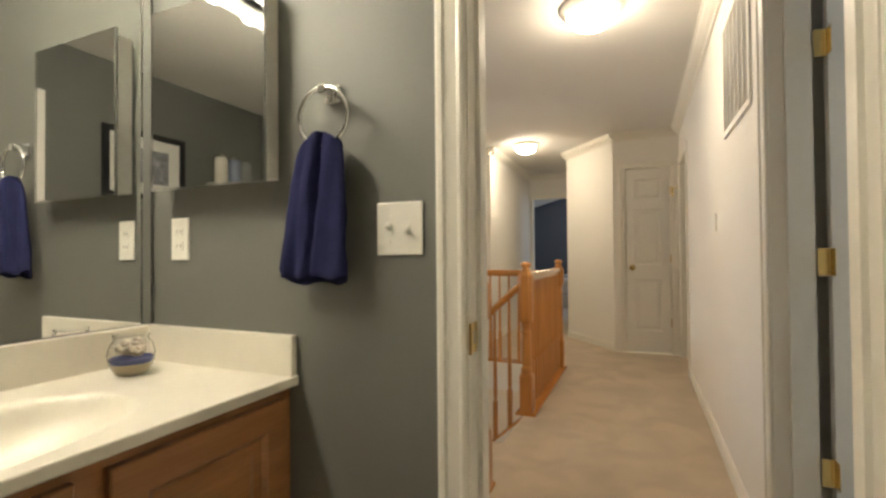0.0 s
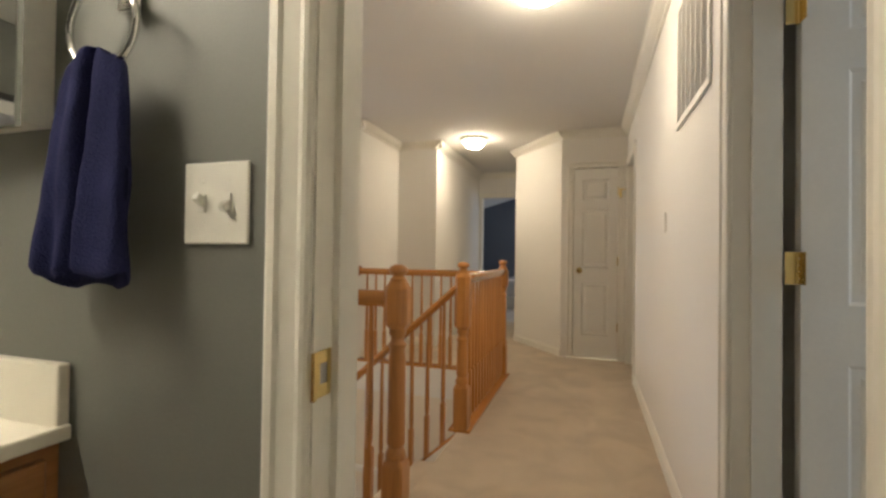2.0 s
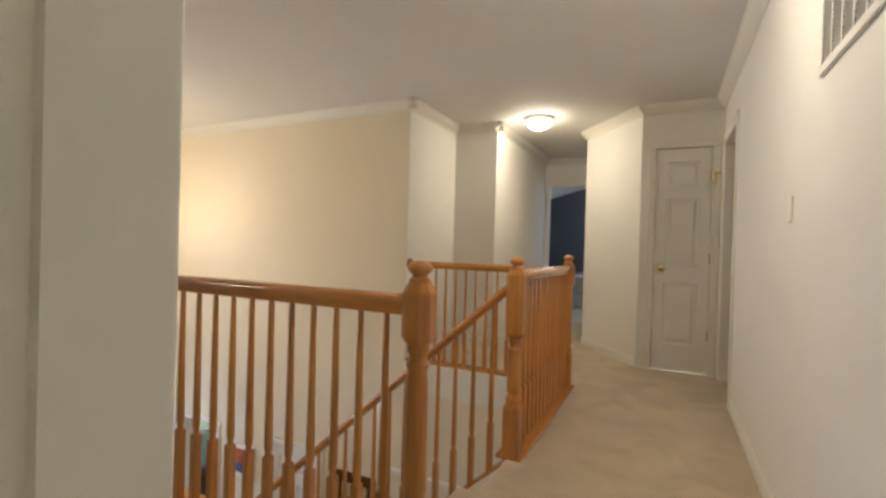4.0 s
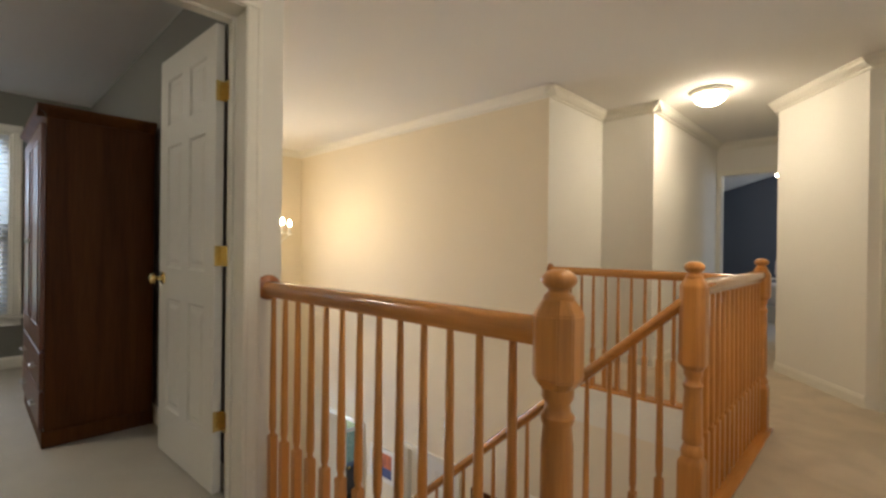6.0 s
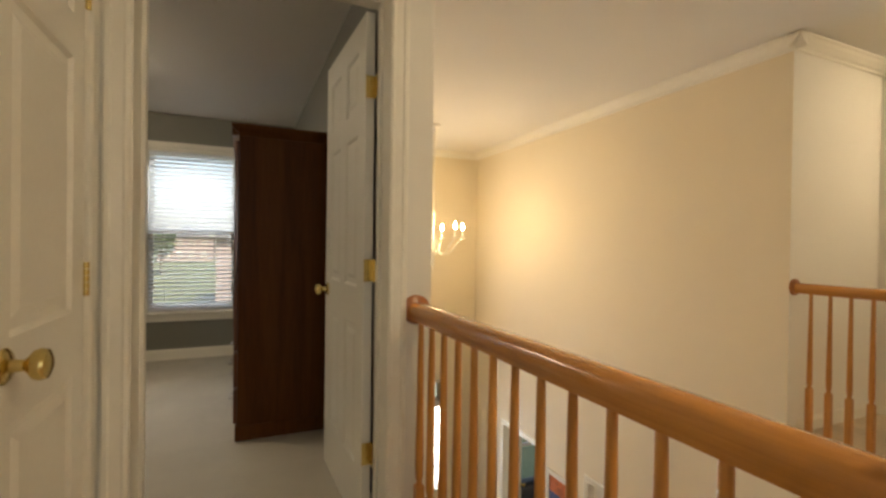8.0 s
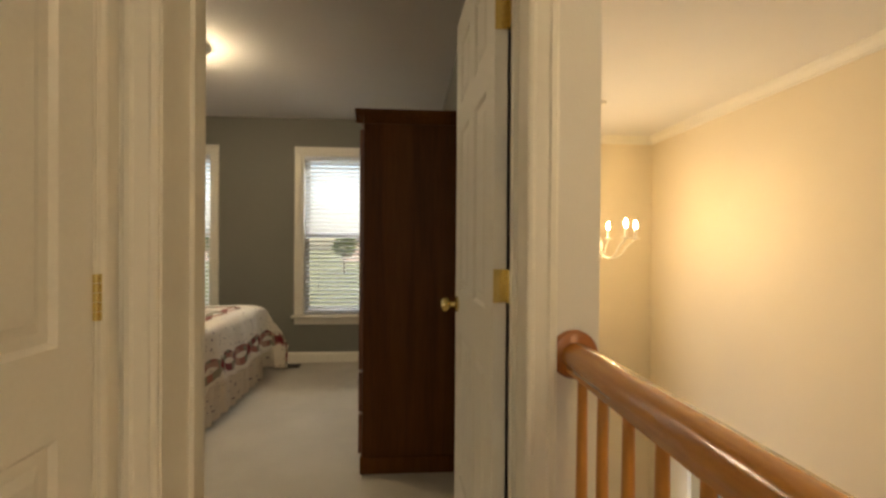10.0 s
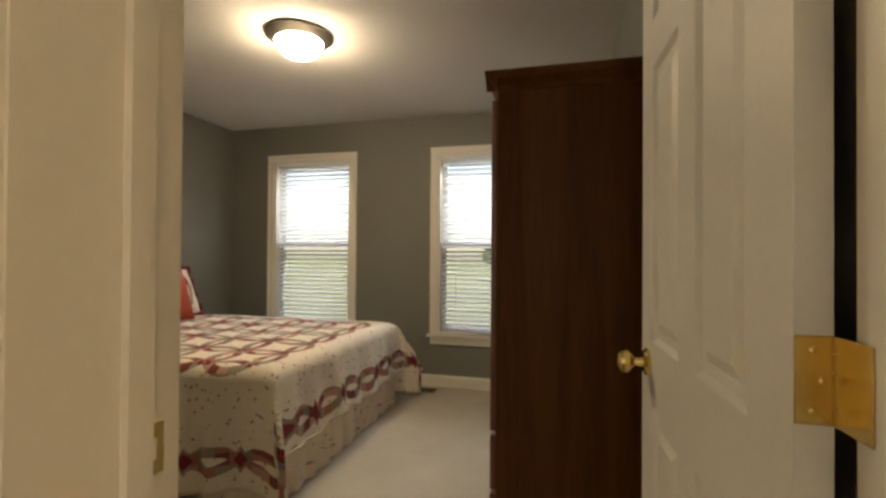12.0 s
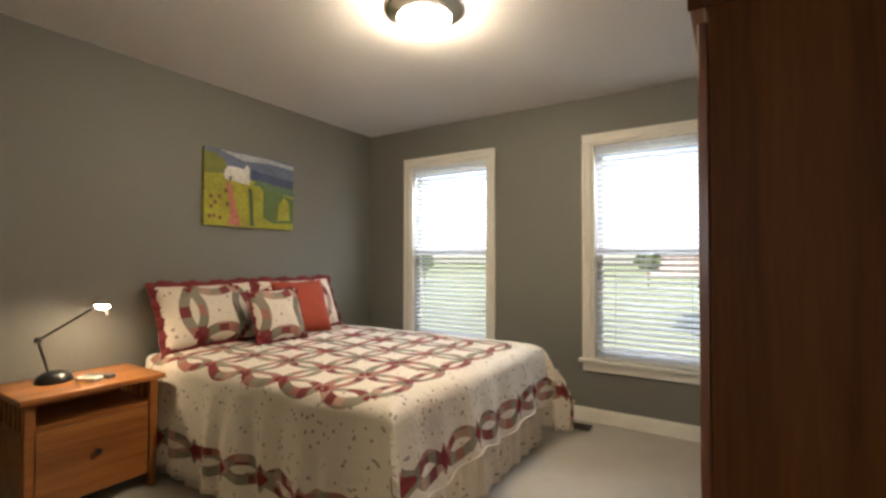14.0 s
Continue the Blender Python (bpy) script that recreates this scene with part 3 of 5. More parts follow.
# ---- stairs and balustrades ----
RISE, RUN, XS = 0.195, 0.2165, -0.74
stairs = thing("staircase", pose(XS, 2.14, ZL), "carpeted staircase descending to the entrance hall", "stairs", "", "structure")
for i in range(15):
    z = -RISE * (i + 1) - ZL
    b = box(-RUN * (i + 1), -RUN * i + 0.02, 0.004, 0.98, 0.002 if i == 14 else z - 0.3, z, 0.012, 2)
    part("step", b, CARPET, stairs)
part("stringer", sweep([(0, 0), (0.075, 0), (0.075, 0.26), (0, 0.26)], (0.02, 0.985, -0.30 - ZL), (-RUN * 15, 0.985, -0.30 - ZL - RISE * 15), (0, 1, 0), (0, 0, 1)), TRIM, stairs, "white painted stringer")

RAIL = [(-0.020, 0), (0.020, 0), (0.022, 0.014), (0.030, 0.022), (0.032, 0.036), (0.028, 0.050), (0.016, 0.060), (0.0, 0.063), (-0.016, 0.060), (-0.028, 0.050), (-0.032, 0.036), (-0.030, 0.022), (-0.022, 0.014)]


def octagon_block(r, z0, z1, ch):
    """A squared block with chamfered corners and sloping shoulders."""
    bm = bmesh.new()
    rings = []
    for s, z in ((0.62, z0), (1.0, z0 + 0.025), (1.0, z1 - 0.035), (0.60, z1)):
        a, c = r * s, (r - ch) * s
        rings.append([bm.verts.new((x, y, z)) for x, y in ((a, -c), (a, c), (c, a), (-c, a), (-a, c), (-a, -c), (-c, -a), (c, -a))])
    for p, q in zip(rings, rings[1:]):
        for i in range(8):
            bm.faces.new((p[i], p[(i + 1) % 8], q[(i + 1) % 8], q[i]))
    bm.faces.new(rings[0][::-1])
    bm.faces.new(rings[-1])
    bmesh.ops.bevel(bm, geom=bm.edges[:], offset=0.003, segments=2, affect="EDGES")
    return bm


def newel(parent, x, y, low):
    """A turned oak newel: foot block, shaft, top block, finial. low: the foot of its top block."""
    n = part("newel_post", octagon_block(0.044, -0.02, 0.30, 0.004), OAK, parent, "turned oak newel post with a ball finial", m=pose(x, y, 0))
    part("shaft", lathe([(0.040, 0.29), (0.042, 0.305), (0.036, 0.32), (0.030, 0.335), (0.037, 0.35), (0.036, 0.37), (0.034, low - 0.12), (0.030, low - 0.075), (0.035, low - 0.065), (0.036, low - 0.055), (0.028, low - 0.045), (0.026, low - 0.03), (0.034, low - 0.015), (0.034, low + 0.005)]), OAK, n, smooth=True)
    part("top_block", octagon_block(0.048, low, 0.985, 0.023), OAK, n)
    part("finial", lathe([(0.033, 0.978), (0.033, 0.988), (0.028, 0.993), (0.023, 0.998), (0.0235, 1.003), (0.031, 1.009), (0.0375, 1.017), (0.0385, 1.023), (0.036, 1.031), (0.028, 1.039), (0.014, 1.045), (0.002, 1.046)]), OAK, n, smooth=True)
    return n


def baluster_mesh(block, height):
    b = box(-0.0155, 0.0155, -0.0155, 0.0155, 0, block, 0.002, 1)
    s = lathe([(0.0145, block - 0.002), (0.010, block + 0.012), (0.0135, block + 0.024), (0.0145, block + 0.034), (0.0150, block + 0.06), (0.0125, (block + height) / 2), (0.0095, height)], 10)
    return join(b, s)


level = part("baluster", baluster_mesh(0.30, 0.872), OAK, None, smooth=True).data
bpy.data.objects.remove(bpy.data.objects["baluster"])


def balusters(parent, places, data):
    for p in places:
        o = new("baluster", data)
        o.parent = parent
        o.matrix_basis = Matrix.Translation(p)


def rosette(parent, m):
    return part("rosette", lathe([(0.052, 0), (0.052, 0.008), (0.048, 0.014), (0.038, 0.016), (0.033, 0.020), (0.004, 0.021)], 32), OAK_ROSE, parent, "round turned oak rosette", True, m)


RZ = 0.879
b1 = thing("balustrade", pose(0, 0, 0), "varnished oak balustrade guarding the stairwell by the bedroom", "balustrade", "stairwell balustrades")
part("handrail", sweep(RAIL, (-1.985, 2.078, RZ), (-0.69, 2.078, RZ), (0, 1, 0), (0, 0, 1)), OAK_X, b1, "glossy oak handrail", True)
rosette(b1, pose(XB1 + 0.0005, 2.078, RZ + 0.035, 0, 90, 0))
part("base_rail", box(-1.995, -0.60, 2.03, 2.16, -0.002, 0.016, 0.005), OAK_X, b1, "oak nosing under the balusters")
balusters(b1, [(-1.945 + 0.0985 * i, 2.078, 0.014) for i in range(13)], level)
newel(b1, -0.647, 2.078, 0.79)

b2 = thing("balustrade", pose(0, 0, 0), "varnished oak balustrade along the hall side of the stairwell", "balustrade", "stairwell balustrades")
part("handrail", sweep(RAIL, (-0.68, 3.20, RZ + 0.03), (-0.68, 4.53, RZ + 0.03), (1, 0, 0), (0, 0, 1)), OAK_Y, b2, "glossy oak handrail", True)
part("base_rail", box(-0.755, -0.615, 3.13, 4.60, -0.002, 0.016, 0.005), OAK_Y, b2, "oak nosing under the balusters")
balusters(b2, [(-0.68, 3.265 + 0.092 * i, 0.03) for i in range(14)], level)
newel(b2, -0.68, 3.175, 0.62)
newel(b2, -0.68, 4.555, 0.79)

b3 = thing("balustrade", pose(0, 0, 0), "varnished oak balustrade on the landing across the stairwell", "balustrade", "stairwell balustrades")
part("handrail", sweep(RAIL, (-2.17, 4.64, RZ), (-0.72, 4.60, RZ), (0, 1, 0), (0, 0, 1)), OAK_X, b3, "glossy oak handrail", True)
rosette(b3, pose(-2.1855, 4.64, RZ + 0.035, 0, 90, 0))
part("base_rail", box(-2.186, -0.755, 4.585, 4.70, -0.002, 0.016, 0.005), OAK_X, b3, "oak nosing under the balusters")
balusters(b3, [(-2.09 + 0.1 * i, 4.638 - 0.0026 * i, 0.014) for i in range(14)], level)

b4 = thing("balustrade", pose(0, 0, 0), "varnished oak stair balustrade sloping down the flight", "balustrade", "stairwell balustrades")
SL = RISE / RUN
part("handrail", sweep(RAIL, (-0.70, 3.17, 0.868), (-3.70, 3.17, 0.868 - 3.0 * SL), (0, 1, 0), (0, 0, 1)), OAK_X, b4, "sloping oak handrail", True)
part("shoe_rail", sweep([(-0.040, 0), (0.036, 0), (0.036, 0.020), (0.028, 0.026), (-0.032, 0.026), (-0.040, 0.020)], (-0.715, 3.17, -0.042), (-3.70, 3.17, -0.042 - 2.985 * SL), (0, 1, 0), (0, 0, 1)), OAK_X, b4, "sloping oak shoe rail under the balusters")
sloped = None
for i in range(28):
    x = -0.80 - 0.1055 * i
    m = Matrix.Translation((x, 3.17, -0.035 + (x + 0.715) * SL))
    if sloped is None:
        sloped = part("baluster", baluster_mesh(0.27, 0.90), OAK, b4, smooth=True, m=m)
    else:
        again(sloped, m)

# ---- ceiling lamps ----
def ceiling_lamp(x, y, z, r, label, metal, group, bowl=0.75, glass=LAMPGLASS):
    lamp = thing("ceiling_lamp", pose(x, y, z), label, "ceiling lamp", group)
    part("pan", lathe([(r * 0.70, 0), (r, -0.004), (r * 1.0, -0.014), (r * (bowl + 0.13), -0.028), (r * (bowl + 0.02), -0.040), (r * bowl, -0.036)], 40), metal, lamp, "metal pan ring", True)
    part("shade", lathe([(r * bowl, -0.036)] + [(r * bowl * math.cos(a), -0.036 - r * 0.52 * math.sin(a)) for a in [i * math.pi / 2 / 9 for i in range(1, 9)]] + [(0.004, -0.036 - r * 0.52)], 40), glass, lamp, "lit frosted glass bowl", True)
    part("finial", lathe([(0.003, -0.034 - r * 0.52), (0.009, -0.038 - r * 0.52), (0.010, -0.046 - r * 0.52), (0.003, -0.054 - r * 0.52)], 14), metal, lamp, smooth=True)
    return lamp


ceiling_lamp(-0.18, 2.67, ZC, 0.17, "lit flush ceiling lamp with frosted bowl and white ring", TRIM, "hall ceiling lamps")
ceiling_lamp(-1.22, 5.58, ZC, 0.165, "lit flush ceiling lamp with frosted bowl and pale ring", TRIM, "hall ceiling lamps")
ceiling_lamp(-3.95, 0.303, ZB, 0.18, "lit flush bedroom lamp with frosted bowl and nickel ring", NICKEL, "", 0.70, BEDLAMPGLASS)

# chandelier in the foyer
ch = thing("chandelier", pose(-5.07, 3.42, ZC), "lit cream metal chandelier with candle bulbs on a chain", "chandelier")
part("canopy", lathe([(0.065, 0), (0.06, -0.02), (0.02, -0.03), (0.006, -0.035)], 24), TRIM, ch, smooth=True)
part("chain", tube([(0, 0, -0.03), (0, 0, -0.95)], 0.006, 8), TRIM, ch)
part("column", lathe([(0.006, -0.93), (0.02, -0.95), (0.03, -1.0), (0.014, -1.08), (0.02, -1.2), (0.045, -1.30), (0.03, -1.38), (0.012, -1.44), (0.022, -1.48), (0.018, -1.52), (0.004, -1.58), (0.002, -1.66)], 20), TRIM, ch, smooth=True)
for i in range(6):
    a = i * math.pi / 3 + 0.35
    c, s = math.cos(a), math.sin(a)
    pts = [(0.02 + 0.31 * k / 12, -1.33 - 0.075 * math.sin(math.pi * min(1, k / 9)) + (0.10 * max(0, (k - 7) / 5) ** 1.5)) for k in range(13)]
    arm = part("arm", tube([(r * c, r * s, z) for r, z in pts], 0.007, 8), TRIM, ch, smooth=True)
    end = Matrix.Translation((0.33 * c, 0.33 * s, -1.235))
    part("drip_pan", lathe([(0.008, 0), (0.04, 0.008), (0.042, 0.014), (0.01, 0.016)], 20), TRIM, arm, smooth=True, m=end)
    part("candle", lathe([(0.013, 0.012), (0.013, 0.10)], 14), TRIM, arm, "cream candle sleeve", m=end)
    part("bulb", lathe([(0.006, 0.10), (0.013, 0.118), (0.014, 0.130), (0.008, 0.150), (0.002, 0.168)], 14), BULBGLASS, arm, "lit flame-shaped bulb", True, end)

# ---- bathroom things ----
def door_frame(x0, x1, y0, y1, z0, z1, w):
    """The frame of a cabinet door as one piece, open in the middle."""
    bm = bmesh.new()
    loops = []
    for x, i in ((x0, 0), (x1 - 0.003, 0), (x1, 0.003), (x1, w - 0.003), (x1 - 0.003, w), (x0, w)):
        loops.append([bm.verts.new((x, y, z)) for y, z in ((y0 + i, z0 + i), (y1 - i, z0 + i), (y1 - i, z1 - i), (y0 + i, z1 - i))])
    for p, q in zip(loops, loops[1:] + loops[:1]):
        for k in range(4):
            bm.faces.new((p[k], p[(k + 1) % 4], q[(k + 1) % 4], q[k]))
    bmesh.ops.recalc_face_normals(bm, faces=bm.faces[:])
    return bm


vanity = thing("vanity_cabinet", pose(-1.27, 0.945, 0), "stained oak bathroom vanity cabinet under the marble top", "cabinet")
part("body", join(box(0.002, 0.49, -1.50, -0.003, 0.10, 0.62), box(0.49, 0.515, -1.50, -0.003, 0.10, 0.779), box(0.002, 0.49, -0.02, -0.003, 0.62, 0.779), box(0.002, 0.46, -1.50, -0.003, 0.0, 0.10)), VANITYWOOD, vanity)
for y0, y1, hy in ((-0.43, -0.03, -0.385), (-0.88, -0.48, -0.525), (-1.46, -1.00, -1.40)):
    dr = part("door", door_frame(0.5155, 0.533, y0, y1, 0.15, 0.755, 0.065), VANITYWOOD, vanity)
    pm = moved(panel_mesh(y1 - y0 - 0.13, 0.475, 0.016), pose(0.523, (y0 + y1) / 2, 0.4525, 0, 0, 90))
    part("panel", pm, VANITYWOOD, dr)
    part("knob", lathe([(0.008, 0), (0.007, 0.012), (0.015, 0.018), (0.016, 0.024), (0.004, 0.028)], 16), CHROME, dr, "satin metal knob", True, pose(0.533, hy, 0.665, 0, 90, 0))

top = thing("countertop", pose(-1.27, 0.945, 0.765), "cream cultured-marble vanity top with moulded oval basin", "countertop")
# top sheet with the basin sunk into it
bm = bmesh.new()
NX, NY = 56, 120
grid = []
for i in range(NX + 1):
    row = []
    for j in range(NY + 1):
        x, y = 0.002 + 0.534 * i / NX, -1.50 + 1.497 * j / NY
        d = math.sqrt(((x - 0.30) / 0.19) ** 2 + ((y + 0.60) / 0.33) ** 2)
        z = 0.037 - (0.13 * max(0.0, 1 - d ** 2.4) ** 0.6 if d < 1 else 0) - 0.006 * max(0.0, 1 - abs(d - 1.0) / 0.08)
        row.append(bm.verts.new((x, y, z)))
    grid.append(row)
for i in range(NX):
    for j in range(NY):
        bm.faces.new((grid[i][j], grid[i + 1][j], grid[i + 1][j + 1], grid[i][j + 1]))
basin = part("basin_deck", bm, MARBLE, top, smooth=True)
part("front_edge", box(0.528, 0.546, -1.50, -0.003, 0.015, 0.0395, 0.004, 3), MARBLE, top)
part("backsplash", box(0.002, 0.022, -1.50, -0.023, 0.03, 0.137, 0.004), MARBLE, top)
part("side_splash", box(0.002, 0.538, -0.022, -0.002, 0.03, 0.137, 0.004), MARBLE, top)

tap = thing("faucet", pose(-1.27, 0.945, 0), "chrome basin faucet on the vanity top", "faucet")
part("base", lathe([(0.030, 0.798), (0.028, 0.81), (0.018, 0.82)], 20), CHROME, tap, smooth=True, m=pose(0.09, -0.62, 0))
part("spout", tube([(0.09, -0.62, 0.81), (0.09, -0.62, 0.87), (0.11, -0.62, 0.90), (0.16, -0.62, 0.905), (0.20, -0.62, 0.88)], 0.012, 12), CHROME, tap, smooth=True)
for y in (-0.53, -0.71):
    part("handle", lathe([(0.026, 0.798), (0.024, 0.81), (0.012, 0.82), (0.014, 0.85), (0.020, 0.86), (0.004, 0.866)], 18), CHROME, tap, smooth=True, m=pose(0.09, y, 0))

mir = thing("wall_mirror", pose(-1.268, 0.2, 0.905), "frameless wall mirror above the vanity", "mirror")
part("glass", box(0, 0.006, -0.75, 0.735, 0, 1.05), MIRROR, mir)
part("bevel", sweep([(0, 0.0062), (0.026, 0.0062), (0.026, 0.0066), (0, 0.0105)], (0, 0.709, 0.001), (0, 0.709, 1.049), (0, 1, 0), (1, 0, 0)), MIRROR, mir, "bevelled mirror edge")

med = thing("medicine_cabinet", pose(-0.98, 0.944, 1.275), "mirrored medicine cabinet hung on the grey wall", "medicine cabinet")
part("body", box(-0.185, 0.190, -0.052, 0, 0.012, 0.478), material("white_steel", (0.72, 0.70, 0.64), 0.4), med)
part("door", join(box(-0.203, 0.203, -0.060, -0.053, 0, 0.49)), MIRROR, med, "bevel-edged mirror door")
part("edge", join(box(-0.203, 0.203, -0.0615, -0.0603, 0, 0.006), box(-0.203, -0.199, -0.0615, -0.0603, 0.006, 0.49), box(0.199, 0.203, -0.0615, -0.0603, 0.006, 0.49)), CHROME, med, "thin chrome edge")

vl = thing("vanity_light", pose(-1.268, 0.25, 2.09), "lit vanity light bar above the mirror", "wall lamp")
part("backplate", box(0, 0.03, -0.36, 0.36, -0.06, 0.06, 0.006), BLACK, vl)
for y in (-0.26, -0.087, 0.087, 0.26):
    part("shade", moved(lathe([(0.025, 0.03), (0.05, 0.06), (0.062, 0.11), (0.050, 0.15), (0.004, 0.16)], 24), pose(0.0, y, 0, 0, 90, 0)), VANITYGLASS, vl, "lit white glass shade", True)

ring = thing("towel_ring", pose(-0.615, 0.944, 1.475), "chrome towel ring on a square mount", "towel ring")
part("mount", box(-0.022, 0.022, -0.012, 0, -0.022, 0.022, 0.004), CHROME, ring)
part("post", join(box(-0.011, 0.011, -0.055, -0.012, -0.011, 0.011, 0.003)), CHROME, ring)
part("ring", tube([(0.067 * math.cos(a), -0.048, -0.062 + 0.067 * math.sin(a)) for a in [2 * math.pi * i / 48 for i in range(48)]], 0.0052, 10, True), CHROME, ring, smooth=True)

# towel, gathered through the ring and hanging in folds
bm = bmesh.new()
cols, rows_n = 48, 40
for s in (-1, 1):
    g = []
    for j in range(rows_n + 1):
        f = j / rows_n
        w = 0.053 + 0.041 * f ** 0.55
        row = []
        for i in range(cols + 1):
            u = 2 * i / cols - 1
            crease = 0.030 * (1 - 0.4 * f) * math.exp(-((u - 0.10 + 0.1 * f) / 0.11) ** 2) + 0.012 * f * math.exp(-((u + 0.50) / 0.13) ** 2)
            ripple = 0.004 * math.cos(u * 8 + f * 3) * f + 0.005 * noise.noise((u * 2.5, f * 3, s))
            x = u * w - 0.026 * f ** 0.8 + 0.004 * noise.noise((f * 5, s, 2.0))
            belly = (0.013 + 0.012 * f ** 0.5) * max(0.0, 1 - u * u) ** 0.4
            lip = 0.75 if j == rows_n else 1.0
            y = -0.048 + s * belly * lip + (crease if s < 0 else 0.3 * crease) + ripple
            z = -0.122 - 0.320 * f + 0.012 * math.cos(u * 3) * (1 - f) + f * (0.012 * u * u + 0.006 * math.sin(u * 5 + 1)) - (0.016 if s > 0 else 0) * f
            row.append(bm.verts.new((x, y, z)))
        g.append(row)
    for j in range(rows_n):
        for i in range(cols):
            q = (g[j][i], g[j][i + 1], g[j + 1][i + 1], g[j + 1][i])
            bm.faces.new(q if s > 0 else q[::-1])
bmesh.ops.remove_doubles(bm, verts=bm.verts[:], dist=0.003)
tw = thing("towel", pose(-0.615, 0.938, 1.487), "navy blue terry hand towel hanging from the ring", "towel")
part("cloth", bm, TOWEL, tw, smooth=True)


def wall_plate(x, z, gangs, kind_name, label):
    w = 0.070 if gangs == 1 else 0.114
    p = thing(kind_name, pose(x, 0.9445, z), label, "switch" if gangs == 2 else "outlet")
    part("plate", box(-w / 2, w / 2, -0.006, 0, -0.059, 0.059, 0.003, 3), PLASTIC, p)
    if gangs == 2:
        for sx, tilt in ((-0.023, -34), (0.023, 34)):
            part("toggle", join(box(sx - 0.0065, sx + 0.0065, -0.0085, -0.005, -0.0135, 0.0135, 0.001, 1), moved(box(-0.0052, 0.0052, -0.017, 0, -0.0058, 0.0058, 0.0018), pose(sx, -0.005, 0, tilt, 0, 0))), PLASTIC, p)
            for sz in (-0.030, 0.030):
                part("screw", lathe([(0.003, 0), (0.002, 0.0012)], 10), PLASTIC, p, m=pose(sx, -0.006, sz, 90, 0, 0))
    else:
        for sz in (-0.020, 0.020):
            o = part("socket", box(-0.016, 0.016, -0.008, -0.005, sz - 0.013, sz + 0.013, 0.003, 2), PLASTIC, p)
            part("slot", join(box(-0.008, -0.006, -0.0085, -0.0079, sz - 0.004, sz + 0.006), box(0.006, 0.008, -0.0085, -0.0079, sz - 0.004, sz + 0.006)), DARK, o)
    return p


wall_plate(-0.443, 1.154, 2, "light_switch", "ivory double toggle switch plate on grey wall")
wall_plate(-1.145, 1.146, 1, "power_outlet", "ivory duplex outlet on grey wall")

# fishbowl jar of sand and shells
jar = thing("glass_jar", pose(-1.135, 0.80, 0.802) @ Matrix.Scale(0.92, 4), "round glass jar filled with sand and shells", "jar")
bowl = [(0.030, 0), (0.038, 0.004), (0.052, 0.03), (0.057, 0.055), (0.052, 0.08), (0.040, 0.098), (0.044, 0.108)]
part("bowl", lathe(bowl + [(r - 0.0025, z) for r, z in bowl[::-1][:-1]] + [(0.028, 0.004)], 32, False), GLASS, jar, "clear round glass bowl", True)
part("sand", lathe([(0.034, 0.0045), (0.047, 0.028), (0.048, 0.032)], 28), material("sand", (0.60, 0.50, 0.33), 0.95, bump=0.6, scale=300), jar, "tan sand layer", True)
part("blue_sand", lathe([(0.048, 0.0325), (0.0518, 0.044), (0.051, 0.047)], 28), material("blue_sand", (0.06, 0.08, 0.30), 0.95, bump=0.6, scale=300), jar, "blue sand layer", True)
shellmat = material("shells", (0.74, 0.66, 0.56), 0.55, vary=0.3, big=25)
for i in range(22):
    a, r = i * 2.4, 0.006 + 0.0015 * i
    b = lathe([(0.002, 0), (0.010, 0.004), (0.012, 0.009), (0.006, 0.014), (0.001, 0.016)], 9)
    part("shell", b, shellmat, jar, "", True, pose(r * math.cos(a), r * math.sin(a), 0.054 + 0.0095 * ((21 - i) % 4), 40 * math.sin(i * 3.1), 50 * math.cos(i * 1.7), i * 50))

# framed picture on the wall behind, and tumblers on a shelf: they show in the mirrors
pic = thing("framed_picture", pose(0.749, -0.49, 1.53, 0, 0, 90), "black framed print with a wide white mat", "picture")
part("frame", join(box(-0.30, 0.30, 0, 0.025, -0.01, 0.03), box(-0.30, 0.30, 0, 0.025, 0.44, 0.48), box(-0.30, -0.26, 0, 0.025, 0.03, 0.44), box(0.26, 0.30, 0, 0.025, 0.03, 0.44)), BLACK, pic)
part("mat", box(-0.26, 0.26, 0, 0.010, 0.03, 0.44), DOORWHITE, pic)
part("print", box(-0.17, 0.17, 0.0105, 0.012, 0.11, 0.36), material("grey_print", (0.25, 0.25, 0.27), 0.6, vary=0.6, big=8, scale=25), pic)

shelf = thing("wall_shelf", pose(0.749, -1.22, 1.70), "small white wall shelf in the bathroom corner", "shelf")
part("board", box(-0.14, 0, -0.22, 0.22, 0, 0.018, 0.003), DOORWHITE, shelf)
for y in (-0.16, 0.16):
    part("bracket", box(-0.12, 0, y - 0.008, y + 0.008, -0.08, -0.0005), DOORWHITE, shelf)
for k, c in ((-0.13, (0.30, 0.32, 0.30)), (0.0, (0.28, 0.32, 0.42)), (0.13, (0.72, 0.69, 0.60))):
    cn = thing("canister", pose(0.68, -1.22 + k, 1.7185), "small glass canister with lid on the shelf", "canister", "shelf canisters")
    part("body", lathe([(0.048, 0), (0.054, 0.01), (0.054, 0.20), (0.044, 0.22)], 20), material("canister_fill", c, 0.2, vary=0.2, big=20), cn, smooth=True)
    part("lid", lathe([(0.042, 0.22), (0.044, 0.23), (0.012, 0.24), (0.010, 0.255), (0.002, 0.26)], 20), CHROME, cn, smooth=True)

